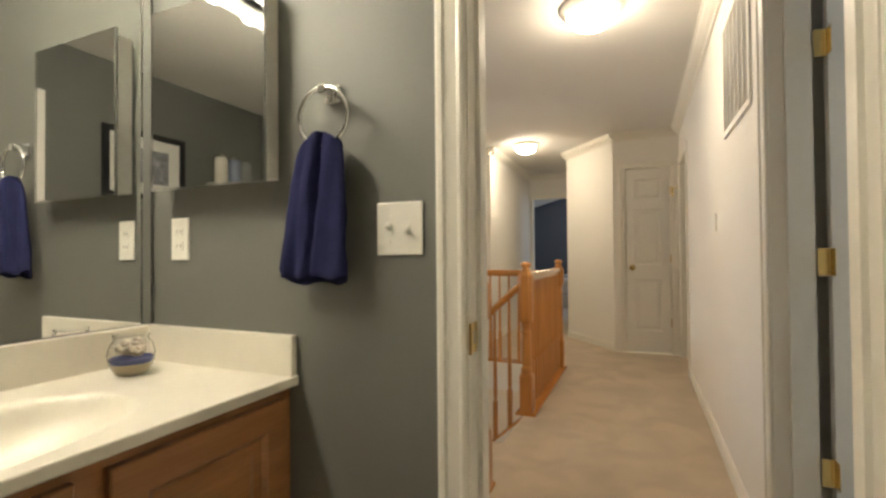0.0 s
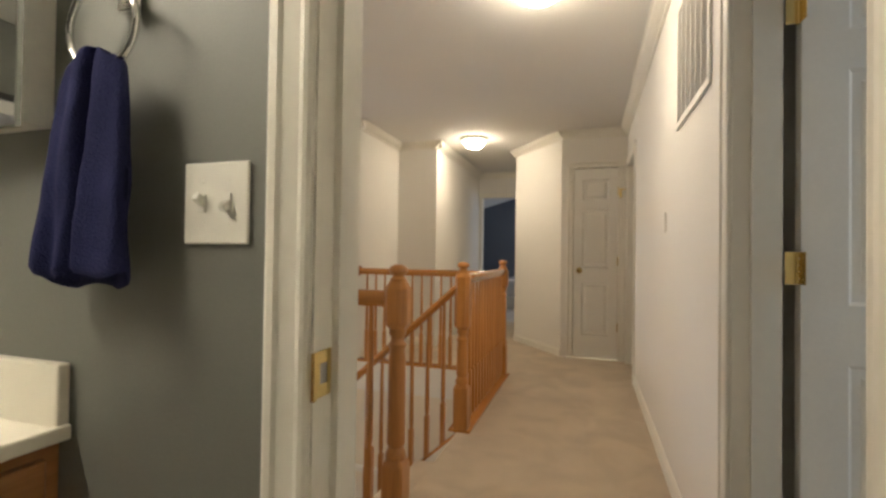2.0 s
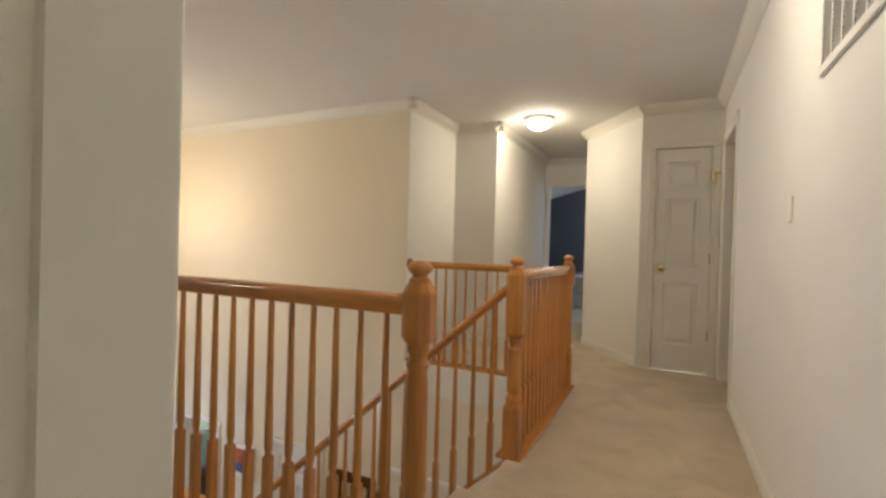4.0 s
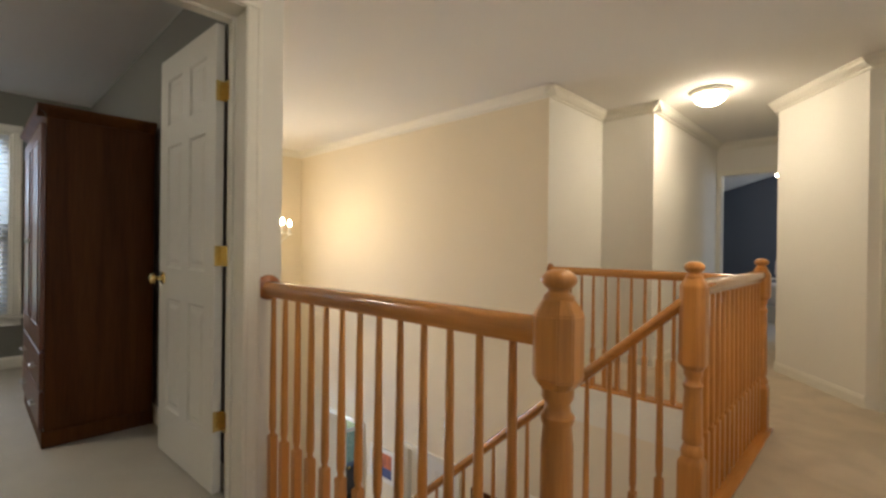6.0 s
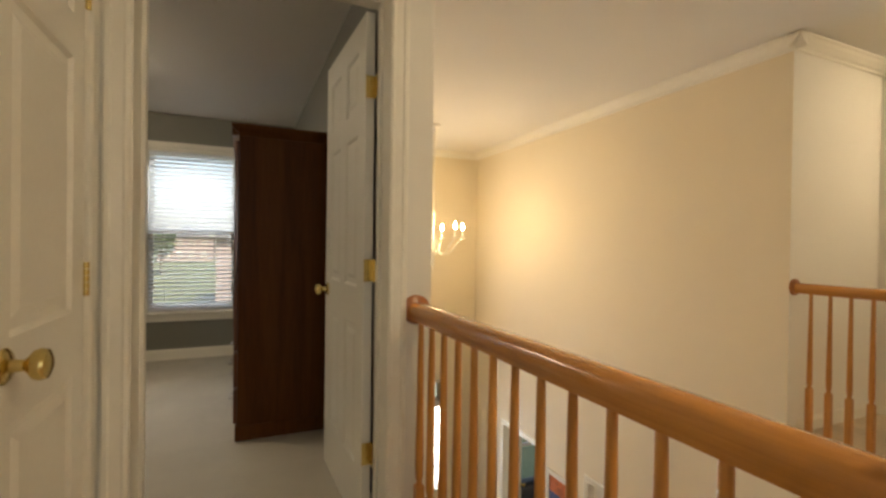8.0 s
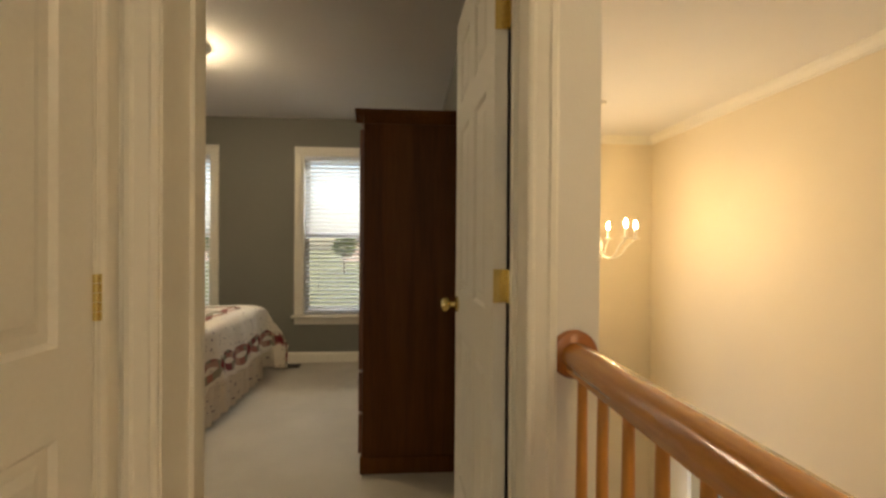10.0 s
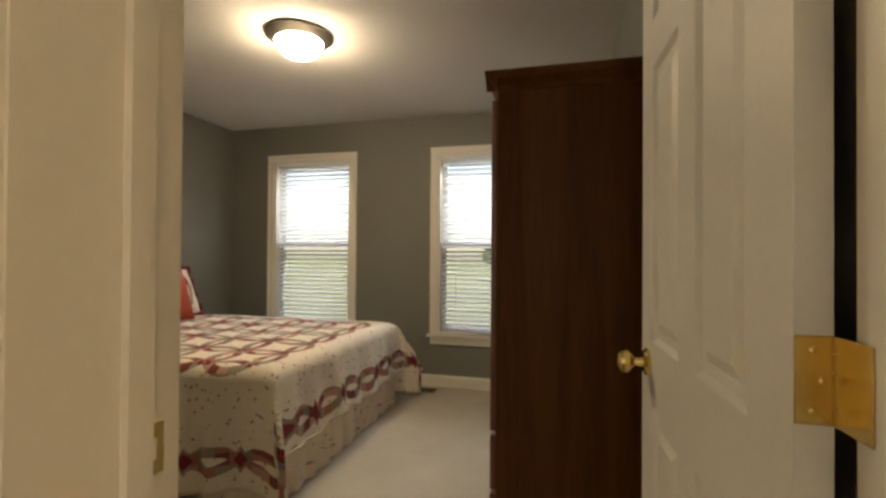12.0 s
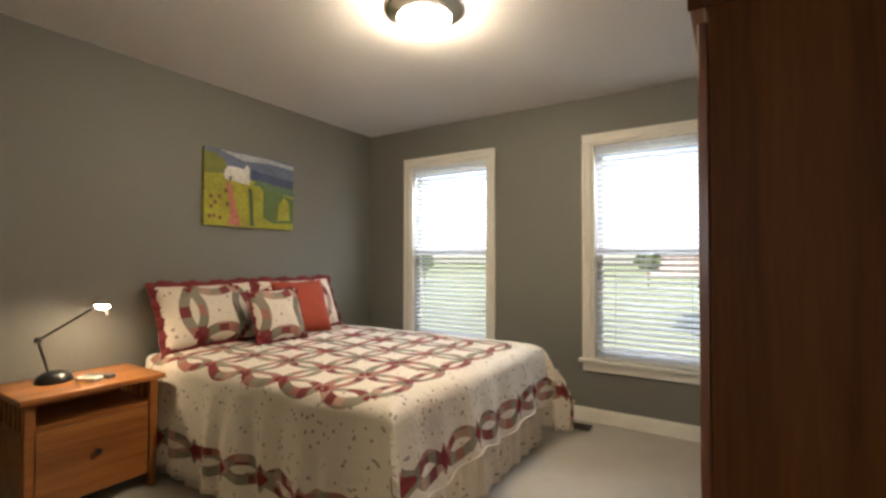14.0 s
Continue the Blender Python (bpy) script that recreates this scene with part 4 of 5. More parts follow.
# strike plates
def strike(m, label="brass strike plate let into the door lining"):
    s = thing("strike_plate", m, label, "strike plate")
    part("plate", join(box(-0.0015, 0.0, -0.022, 0.020, -0.032, -0.014, 0.0004, 1), box(-0.0015, 0.0, -0.022, 0.020, 0.014, 0.032, 0.0004, 1), box(-0.0015, 0, -0.022, -0.008, -0.014, 0.014), box(-0.0015, 0, 0.010, 0.020, -0.014, 0.014), box(-0.0015, 0.004, -0.028, -0.022, -0.032, 0.032)), BRASS, s)
    part("hole", box(-0.0012, -0.0006, -0.008, 0.010, -0.014, 0.014), NICKEL, s)
    return s


strike(pose(-0.2795, 0.967, 0.92))
strike(pose(-2.155, 1.2285, 0.915, 0, 0, 90))

# air return grille, thermostat on the hall wall
vent = thing("air_vent", pose(XR - 0.0005, 2.40, 1.935), "white louvred return-air grille high on the wall", "vent")
part("frame", join(box(-0.010, 0, -0.30, 0.30, -0.275, -0.245, 0.003), box(-0.010, 0, -0.30, 0.30, 0.245, 0.275, 0.003), box(-0.010, 0, -0.30, -0.27, -0.245, 0.245, 0.003), box(-0.010, 0, 0.27, 0.30, -0.245, 0.245, 0.003)), DOORWHITE, vent)
part("backing", box(-0.002, 0, -0.27, 0.27, -0.245, 0.245), material("vent_grey", (0.35, 0.33, 0.29), 0.8), vent)
for i in range(5):
    part("divider", box(-0.009, -0.002, -0.27 + 0.09 * (i + 1) - 0.006 - 0.0, -0.27 + 0.09 * (i + 1) + 0.006, -0.245, 0.245), DOORWHITE, vent)
slat_mesh = None
for i in range(32):
    z = -0.238 + 0.0153 * i
    if slat_mesh is None:
        slat_mesh = part("slat", moved(box(-0.0055, 0.0055, -0.27, 0.27, -0.0007, 0.0007), pose(0, 0, 0, 0, 40, 0)), DOORWHITE, vent, m=pose(-0.005, 0, z))
    else:
        again(slat_mesh, pose(-0.005, 0, z))
th = thing("thermostat", pose(XR - 0.0005, 3.05, 1.27), "small white wall thermostat", "thermostat")
part("body", box(-0.007, 0, -0.030, 0.030, -0.05, 0.05, 0.003), DOORWHITE, th)


# ---- bedroom windows with blinds ----
def window(i, y0, y1, z0, z1):
    w = thing("window_%d" % i, pose(XW, (y0 + y1) / 2, z0), "white double-hung window with lowered slatted blind", "window", "bedroom windows", "structure")
    h, hw = z1 - z0, (y1 - y0) / 2
    part("frame", join(box(-0.16, -0.001, -hw, -hw + 0.022, 0, h), box(-0.16, -0.001, hw - 0.022, hw, 0, h), box(-0.16, -0.001, -hw + 0.022, hw - 0.022, h - 0.022, h), box(-0.16, -0.03, -hw + 0.022, hw - 0.022, 0, 0.02)), TRIM, w)
    part("window_sill", join(box(-0.07, 0.045, -hw - 0.085, hw + 0.085, -0.022, 0.004, 0.006), box(0.001, 0.016, -hw - 0.06, hw + 0.06, -0.085, -0.022, 0.003)), TRIM, w, "painted sill with apron")
    for nm, za, zb, xo in (("lower_sash", 0.02, h / 2 + 0.02, -0.10), ("upper_sash", h / 2 - 0.02, h - 0.022, -0.135)):
        s = part(nm, join(box(xo, xo + 0.03, -hw + 0.022, -hw + 0.065, za, zb, 0.003, 1), box(xo, xo + 0.03, hw - 0.065, hw - 0.022, za, zb, 0.003, 1), box(xo, xo + 0.03, -hw + 0.065, hw - 0.065, za, za + 0.045, 0.003, 1), box(xo, xo + 0.03, -hw + 0.065, hw - 0.065, zb - 0.04, zb, 0.003, 1)), DOORWHITE, w)
        g = part("pane", box(xo + 0.012, xo + 0.016, -hw + 0.065, hw - 0.065, za + 0.045, zb - 0.04), GLASS, s)
        g.visible_shadow = False
    bl = part("blind", box(-0.062, -0.022, -hw + 0.026, hw - 0.026, h - 0.062, h - 0.024, 0.004), SLAT, w, "white horizontal slatted blind")
    first = None
    n = int((h - 0.10) / 0.040)
    for k in range(n):
        z = 0.045 + k * 0.040
        # the upper part of the blind is tilted more nearly shut
        tilt = 41 if z > h / 2 else 19
        if first is None or k == n // 2:
            first = part("slat", moved(box(-0.025, 0.025, -hw + 0.03, hw - 0.03, -0.0011, 0.0011), Matrix.Identity(4)), SLAT, bl, m=pose(-0.042, 0, z, 0, tilt, 0))
        else:
            again(first, pose(-0.042, 0, z, 0, tilt, 0))
    part("bottom_rail", box(-0.060, -0.024, -hw + 0.028, hw - 0.028, 0.012, 0.028, 0.003), SLAT, bl)
    for y in (-hw * 0.6, hw * 0.6):
        part("ladder_cord", join(box(-0.0645, -0.0635, y - 0.001, y + 0.001, 0.02, h - 0.06), box(-0.0205, -0.0195, y - 0.001, y + 0.001, 0.02, h - 0.06)), SLAT, bl)
    casing("y", XW, 1, y0 + 0.006, y1 - 0.006, z1 - 0.006, z0 + 0.005, 1.05)


for i, (a, b, c, d) in enumerate(WIN):
    window(i + 1, a, b, c, d)
    # added fill lamp outside, in place of skylight through the blind
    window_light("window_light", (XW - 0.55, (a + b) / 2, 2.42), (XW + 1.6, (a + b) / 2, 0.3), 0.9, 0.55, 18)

# ---- bed ----
BX0, BX1, BY0, BY1, BT = -5.03, -3.50, YH + 0.03, 0.47, 0.635
P = 0.29  # ring pitch of the quilt


def quilt_material(name, x_lo, x_hi, y_lo, y_hi, hem_x, hem_y, ground, pillow=False):
    """White quilt with interlocking pieced rings in the field, a chain of rings by the hem and a sprinkled vine between."""
    m = bpy.data.materials.new(name)
    m.use_nodes = True
    n, l = m.node_tree.nodes, m.node_tree.links
    b = n["Principled BSDF"]
    b.inputs["Roughness"].default_value = 0.9
    b.inputs["Specular IOR Level"].default_value = 0.15

    def math_(op, a, c=None, d=None):
        x = n.new("ShaderNodeMath")
        x.operation = op
        for k, val in enumerate((a, c, d)):
            if val is None:
                continue
            if isinstance(val, (int, float)):
                x.inputs[k].default_value = val
            else:
                l.new(val, x.inputs[k])
        return x.outputs[0]
    uv = n.new("ShaderNodeUVMap")
    sep = n.new("ShaderNodeSeparateXYZ")
    l.new(uv.outputs[0], sep.inputs[0])
    u, v = sep.outputs[0], sep.outputs[1]

    def cell(x):
        return math_("ABSOLUTE", math_("SUBTRACT", math_("FRACT", x), 0.5))

    def dist(x, y):
        return math_("SQRT", math_("ADD", math_("MULTIPLY", x, x), math_("MULTIPLY", y, y)))

    def band(d, r=0.655, w=0.085):
        return math_("LESS_THAN", math_("ABSOLUTE", math_("SUBTRACT", d, r)), w)

    def inside(x, lo, hi):
        return math_("MULTIPLY", math_("GREATER_THAN", x, lo), math_("LESS_THAN", x, hi))
    cu, cv = cell(u), cell(v)
    u1, v1 = math_("SUBTRACT", cu, 1.0), math_("SUBTRACT", cv, 1.0)
    self_ring = band(dist(cu, cv))
    rx, ry = band(dist(u1, cv)), band(dist(cu, v1))
    # whole lenses stand along the border of the field
    in_u, in_v = inside(u, x_lo, x_hi), inside(v, y_lo, y_hi)
    lens_u = math_("MULTIPLY", rx, math_("MULTIPLY", inside(u, x_lo - 0.26, x_hi + 0.26), in_v))
    lens_v = math_("MULTIPLY", ry, math_("MULTIPLY", inside(v, y_lo - 0.26, y_hi + 0.26), in_u))
    rings = math_("MAXIMUM", self_ring, math_("MAXIMUM", rx, ry))
    mask = math_("MAXIMUM", math_("MULTIPLY", self_ring, math_("MULTIPLY", in_u, in_v)), math_("MAXIMUM", lens_u, lens_v))
    bead = None
    for val, other, h, both in ((u, v, hem_x, True), (v, u, hem_y, False)):
        if not h:
            continue
        d = math_("SUBTRACT", math_("ABSOLUTE", math_("SUBTRACT", val, 0.5)) if both else val, h[0])
        c = cell(other)
        eye = math_("MAXIMUM", band(dist(c, math_("SUBTRACT", d, 0.5))), band(dist(c, math_("ADD", d, 0.5))))
        eye = math_("MULTIPLY", eye, math_("LESS_THAN", math_("ABSOLUTE", d), 0.26))
        dia = math_("LESS_THAN", math_("ADD", math_("SUBTRACT", 0.5, c), math_("ABSOLUTE", d)), 0.13)
        mask = math_("MAXIMUM", mask, math_("MAXIMUM", eye, dia))
        bead = dia if bead is None else math_("MAXIMUM", bead, dia)
    # patches: each ring is pieced of small prints
    comb = n.new("ShaderNodeCombineXYZ")
    l.new(math_("FLOOR", math_("MULTIPLY", u, 5.0)), comb.inputs[0])
    l.new(math_("FLOOR", math_("MULTIPLY", v, 5.0)), comb.inputs[1])
    wn_ = n.new("ShaderNodeTexWhiteNoise")
    l.new(comb.outputs[0], wn_.inputs["Vector"])
    cr = n.new("ShaderNodeValToRGB")
    cr.color_ramp.interpolation = "CONSTANT"
    stops = cr.color_ramp.elements
    stops[0].position, stops[0].color = 0.0, (0.21, 0.055, 0.055, 1)
    stops[1].position, stops[1].color = 1.0, (0.30, 0.27, 0.22, 1)
    for p, c in ((0.20, (0.22, 0.21, 0.16)), (0.42, (0.36, 0.16, 0.13)), (0.60, (0.27, 0.25, 0.19)), (0.82, (0.44, 0.28, 0.22))):
        stops.new(p).color = (*c, 1)
    l.new(wn_.outputs["Value"], cr.inputs[0])
    # squares where the rings cross
    cross = math_("MULTIPLY", math_("LESS_THAN", math_("ABSOLUTE", math_("SUBTRACT", math_("MAXIMUM", cu, cv), 0.5)), 0.05), math_("LESS_THAN", math_("ABSOLUTE", math_("SUBTRACT", math_("MINIMUM", cu, cv), 0.423)), 0.05))
    if bead is not None:
        cross = math_("MAXIMUM", cross, bead)
    # tiny printed sprigs
    vor = n.new("ShaderNodeTexVoronoi")
    vor.inputs["Scale"].default_value = 8.5
    vor.inputs["Randomness"].default_value = 0.9
    l.new(uv.outputs[0], vor.inputs["Vector"])
    wav = n.new("ShaderNodeTexNoise")
    wav.inputs["Scale"].default_value = 2.2
    l.new(uv.outputs[0], wav.inputs["Vector"])
    dots = math_("MULTIPLY", math_("LESS_THAN", vor.outputs["Distance"], 0.24), inside(wav.outputs["Fac"], 0.38, 0.60))
    grd = n.new("ShaderNodeMix")
    grd.data_type = "RGBA"
    grd.inputs[6].default_value, grd.inputs[7].default_value = (*ground, 1), (0.22, 0.15, 0.16, 1)
    l.new(math_("MULTIPLY", dots, 0.75), grd.inputs[0])
    fin = n.new("ShaderNodeMix")
    fin.data_type = "RGBA"
    l.new(mask, fin.inputs[0])
    l.new(grd.outputs[2], fin.inputs[6])
    fin2 = n.new("ShaderNodeMix")
    fin2.data_type = "RGBA"
    l.new(math_("MULTIPLY", cross, mask), fin2.inputs[0])
    l.new(cr.outputs[0], fin2.inputs[6])
    fin2.inputs[7].default_value = (0.20, 0.03, 0.035, 1)
    l.new(fin2.outputs[2], fin.inputs[7])
    l.new(fin.outputs[2], b.inputs["Base Color"])
    nz = n.new("ShaderNodeTexNoise")
    nz.inputs["Scale"].default_value, nz.inputs["Detail"].default_value = 9, 5
    l.new(uv.outputs[0], nz.inputs["Vector"])
    bp = n.new("ShaderNodeBump")
    bp.inputs["Strength"].default_value, bp.inputs["Distance"].default_value = 0.5, 0.012
    l.new(math_("ADD", nz.outputs["Fac"], math_("MULTIPLY", rings, 0.25)), bp.inputs["Height"])
    l.new(bp.outputs[0], b.inputs["Normal"])
    return m


CLOTH = (0.72, 0.66, 0.57)
bed = thing("bed", pose((BX0 + BX1) / 2, (BY0 + BY1) / 2, 0), "queen bed made up under a patchwork ring quilt", "bed")
cx, cy = (BX0 + BX1) / 2, (BY0 + BY1) / 2
hx, hy = (BX1 - BX0) / 2, (BY1 - BY0) / 2
part("mattress", box(-hx + 0.02, hx - 0.02, -hy + 0.01, hy - 0.02, 0.28, 0.615, 0.04, 4), DOORWHITE, bed)
part("box_spring", box(-hx + 0.03, hx - 0.03, -hy + 0.01, hy - 0.03, 0.12, 0.28, 0.01), DOORWHITE, bed)
for sx in (-1, 1):
    for sy in (-1, 1):
        part("leg", box(sx * (hx - 0.10) - 0.02, sx * (hx - 0.10) + 0.02, sy * (hy - 0.10) - 0.02, sy * (hy - 0.10) + 0.02, 0, 0.12), BLACK, bed)


def skirt(points_fn, length, z0, z1, amp, waves):
    bm = bmesh.new()
    k = int(length / 0.012)
    a = []
    for i in range(k + 1):
        s = i / k * length
        x, y, nx, ny = points_fn(s)
        col = []
        for j in range(9):
            f = j / 8
            off = amp * (0.25 + 0.75 * f) * (math.sin(s * waves) + 0.5 * math.sin(s * waves * 1.73 + 1.1) + 0.35 * math.sin(s * waves * 0.41 + 2)) + 0.02 * f
            col.append(bm.verts.new((x + nx * off, y + ny * off, z1 + (z0 - z1) * f)))
        a.append(col)
    for i in range(k):
        for j in range(8):
            bm.faces.new((a[i][j], a[i + 1][j], a[i + 1][j + 1], a[i][j + 1]))
    uvl = bm.loops.layers.uv.new("UVMap")
    for f in bm.faces:
        for lp in f.loops:
            lp[uvl].uv = ((lp.vert.co.x + lp.vert.co.y) / P + 0.2, lp.vert.co.z / P)
    return bm


def around(s):
    # near side from the head, round the foot, to the far side
    r, lx = hx - 0.005, 2 * hy
    if s < lx:
        return r, -hy + s, 1, 0
    if s < lx + 2 * hx:
        return r - (s - lx), hy - 0.005, 0, 1
    return -r, hy - (s - lx - 2 * hx), -1, 0


SKIRTMAT = quilt_material("skirt_print", 900, 901, 900, 901, (), (), (0.66, 0.58, 0.48))
part("bed_skirt", skirt(around, 4 * hy + 2 * hx, 0.012, 0.36, 0.011, 46), SKIRTMAT, bed, "gathered cream bed skirt", True)

# the quilt: one draped sheet
DROPX, DROPY = 0.60, 0.42
us = np.linspace(-hx - DROPX, hx + DROPX, 150)
vs = np.linspace(-hy + 0.12, hy + DROPY, 150)
bm = bmesh.new()
uvl = bm.loops.layers.uv.new("UVMap")
flat = {}
grid = []
for u in us:
    row = []
    for v in vs:
        dx, dy = max(0.0, abs(u) - hx), max(0.0, v - hy)
        sx = 1 if u > 0 else -1
        big, small = max(dx, dy), min(dx, dy)
        r = 0.07
        soft = lambda d: r * math.sin(min(d / r, math.pi / 2)) if d < r * math.pi / 2 else r
        fall = lambda d: r * (1 - math.cos(min(d / r, math.pi / 2))) + max(0.0, d - r * math.pi / 2)
        z = BT - fall(math.hypot(dx, dy) * 0.12 + big * 0.88)
        hang = min(1.0, big / 0.4)
        wave = 0.016 * math.sin(v * 11 + 1.0) + 0.014 * math.sin(v * 27) + 0.010 * math.sin(v * 43 + 2) * hang ** 2 if dx > dy else 0.016 * math.sin(u * 10) + 0.012 * math.sin(u * 25 + 2)
        x = sx * (min(abs(u), hx) - r + soft(dx) + (wave + 0.05) * hang * (dx > 0) + small * 0.30) if dx > 0 else u * (1 - r / hx * 0.98)
        y = min(v, hy) - r + soft(dy) + (wave + 0.05) * hang + small * 0.30 if dy > 0 else v - r * max(0.0, v) / hy
        z += 0.010 * noise.noise((u * 2.2, v * 2.2, 0)) + 0.005 * noise.noise((u * 7, v * 7, 3)) + 0.018 * hang * math.sin((u if dy > dx else v) * 9)
        vt = bm.verts.new((x, y, max(z, 0.05)))
        flat[vt] = ((u - 0.06) / P + 0.5, v / P)
        row.append(vt)
    grid.append(row)
for i in range(len(us) - 1):
    for j in range(len(vs) - 1):
        f = bm.faces.new((grid[i][j], grid[i + 1][j], grid[i + 1][j + 1], grid[i][j + 1]))
        for lp in f.loops:
            lp[uvl].uv = flat[lp.vert]
QUILT = quilt_material("ring_quilt", -2, 3, -4, 3, ((hx + DROPX - 0.20) / P,), ((hy + DROPY - 0.10) / P,), CLOTH)
edge = [grid[0][j].co.copy() for j in range(len(vs))] + [grid[i][-1].co.copy() for i in range(1, len(us))] + [grid[-1][j].co.copy() for j in range(len(vs) - 2, -1, -1)]
quilt_thing = thing("quilt", pose(cx, cy, 0), "white quilt with red and sage pieced rings over the bed", "quilt")
quilt = part("cover", bm, QUILT, quilt_thing, "", True)
part("binding", tube(edge, 0.008, 6), material("quilt_binding", (0.60, 0.52, 0.44), 0.9, bump=0.4, scale=150, vary=0.2), quilt_thing, "cream cloth binding", True)
mod = quilt.modifiers.new("thick", "SOLIDIFY")
mod.thickness, mod.offset = 0.012, -1


def pillow(name, w, h, t, m, mat, label, border=None, piping=0.0):
    """A stuffed pillow standing in x and z, front towards +y, with a flat flange."""
    p = thing(name, m, label, "pillow", "bed pillows")
    bm = bmesh.new()
    uvl = bm.loops.layers.uv.new("UVMap")
    N = 28
    for s in (-1, 1):
        g = []
        for i in range(N + 1):
            row = []
            for j in range(N + 1):
                a, c = 2 * i / N - 1, 2 * j / N - 1
                puff = ((1 - abs(a) ** 2.6) * (1 - abs(c) ** 2.6)) ** 0.55
                x = a * w / 2 * (1 - 0.05 * (1 - abs(c)) * abs(a))
                z = c * h / 2 * (1 - 0.06 * (1 - abs(a)) * abs(c))
                y = s * (t / 2 * puff * (1 + 0.10 * noise.noise((a * 2, c * 2, s))) + 0.002)
                row.append(bm.verts.new((x, y, z + h / 2)))
            g.append(row)
        for i in range(N):
            for j in range(N):
                q = (g[i][j], g[i + 1][j], g[i + 1][j + 1], g[i][j + 1])
                f = bm.faces.new(q if s < 0 else q[::-1])
                for lp in f.loops:
                    lp[uvl].uv = (lp.vert.co.x / P / 1.15 + 0.5, (lp.vert.co.z - h / 2) / P / 1.15 + 0.5)
    part("cover", bm, mat, p, smooth=True)
    if border:
        bm = bmesh.new()
        k = 120
        ring_in, ring_out, back_in, back_out = [], [], [], []
        for i in range(k):
            e = i / k * 4
            side, f = int(e), (e % 1) * 2 - 1
            a, c = ((f, -1), (1, f), (-f, 1), (-1, -f))[side]
            wob = 0.006 * math.sin(i * 0.9) + 0.004 * math.sin(i * 2.3)
            for lst, sc, yy in ((ring_in, -0.02, 0.008), (ring_out, piping + wob, 0.003), (back_in, -0.02, -0.008), (back_out, piping + wob, -0.003)):
                bx, bz = w / 2 * (1 - 0.05 * (1 - abs(c)) * abs(a)) + sc, h / 2 * (1 - 0.06 * (1 - abs(a)) * abs(c)) + sc
                lst.append(bm.verts.new((a * bx, yy + wob, c * bz + h / 2)))
        for i in range(k):
            j = (i + 1) % k
            bm.faces.new((ring_in[i], ring_in[j], ring_out[j], ring_out[i]))
            bm.faces.new((back_out[i], back_out[j], back_in[j], back_in[i]))
            bm.faces.new((ring_out[i], ring_out[j], back_out[j], back_out[i]))
        bmesh.ops.recalc_face_normals(bm, faces=bm.faces[:])
        part("flange", bm, border, p, "crimson fabric flange", True)
    return p


PILLOWMAT = quilt_material("pillow_rings", 0, 1, 0, 1, (), (), (0.70, 0.63, 0.53))
CRIMSON = material("crimson_cloth", (0.19, 0.028, 0.03), 0.9, bump=0.5, scale=120, vary=0.25)
RUST = material("rust_cloth", (0.36, 0.055, 0.025), 0.9, bump=0.5, scale=160, vary=0.12)
zt = BT + 0.01
pillow("pillow", 0.66, 0.40, 0.20, pose(-3.88, -1.22, zt, 24, 0, 2), PILLOWMAT, "ring-quilted sham with crimson flange against the wall", CRIMSON, 0.035)
pillow("pillow", 0.66, 0.40, 0.20, pose(-4.60, -1.24, zt, 24, 0, -3), PILLOWMAT, "ring-quilted sham with crimson flange behind the rust pillow", CRIMSON, 0.035)
pillow("pillow", 0.42, 0.40, 0.15, pose(-4.45, -1.06, zt, 22, 0, -8), RUST, "rust-red square pillow leaning on the shams")
pillow("pillow", 0.36, 0.35, 0.13, pose(-4.17, -0.97, zt, 22, 0, -4), PILLOWMAT, "small square ring-quilted pillow with crimson edge", CRIMSON, 0.012)

# ---- nightstand, lamp ----
ns = thing("nightstand", pose(-3.145, -1.21, 0), "honey-stained wooden nightstand with a drawer and open shelf", "nightstand")
nw, nd_ = 0.27, 0.19
for sx in (-1, 1):
    for sy in (-1, 1):
        bmx = box(sx * (nw - 0.02) - 0.02, sx * (nw - 0.02) + 0.02, sy * (nd_ - 0.02) - 0.02, sy * (nd_ - 0.02) + 0.02, 0, 0.553, 0.003, 1)
        for vv in bmx.verts:
            if vv.co.z < 0.01:
                vv.co.x -= sx * 0.006 if sx * vv.co.x > nw - 0.02 else -sx * 0.004
        part("leg", bmx, STANDWOOD, ns)
part("tabletop", box(-nw - 0.025, nw + 0.025, -nd_ - 0.025, nd_ + 0.03, 0.553, 0.580, 0.007, 3), STANDWOOD, ns)
for sx in (-1, 1):
    part("side_panel", box(sx * (nw - 0.014) - 0.008, sx * (nw - 0.014) + 0.008, -nd_ + 0.04, nd_ - 0.04, 0.07, 0.42), STANDWOOD, ns)
    for k in range(4):
        part("slat", box(sx * (nw - 0.014) - 0.007, sx * (nw - 0.014) + 0.007, -0.10 + 0.06 * k, -0.075 + 0.06 * k, 0.42, 0.553), STANDWOOD, ns)
part("back_panel", box(-nw + 0.04, nw - 0.04, -nd_ + 0.005, -nd_ + 0.015, 0.07, 0.553), STANDWOOD, ns)
part("shelf", box(-nw + 0.022, nw - 0.022, -nd_ + 0.015, nd_ - 0.015, 0.425, 0.443), STANDWOOD, ns)
dw = part("drawer", box(-nw + 0.043, nw - 0.043, nd_ - 0.03, nd_ - 0.006, 0.075, 0.422, 0.004, 2), STANDWOOD, ns, "tall wooden drawer front")
part("knob", lathe([(0.009, 0), (0.007, 0.010), (0.015, 0.018), (0.015, 0.024), (0.003, 0.028)], 16), BLACK, dw, "dark metal knob", True, pose(0, nd_ - 0.006, 0.27, -90, 0, 0))

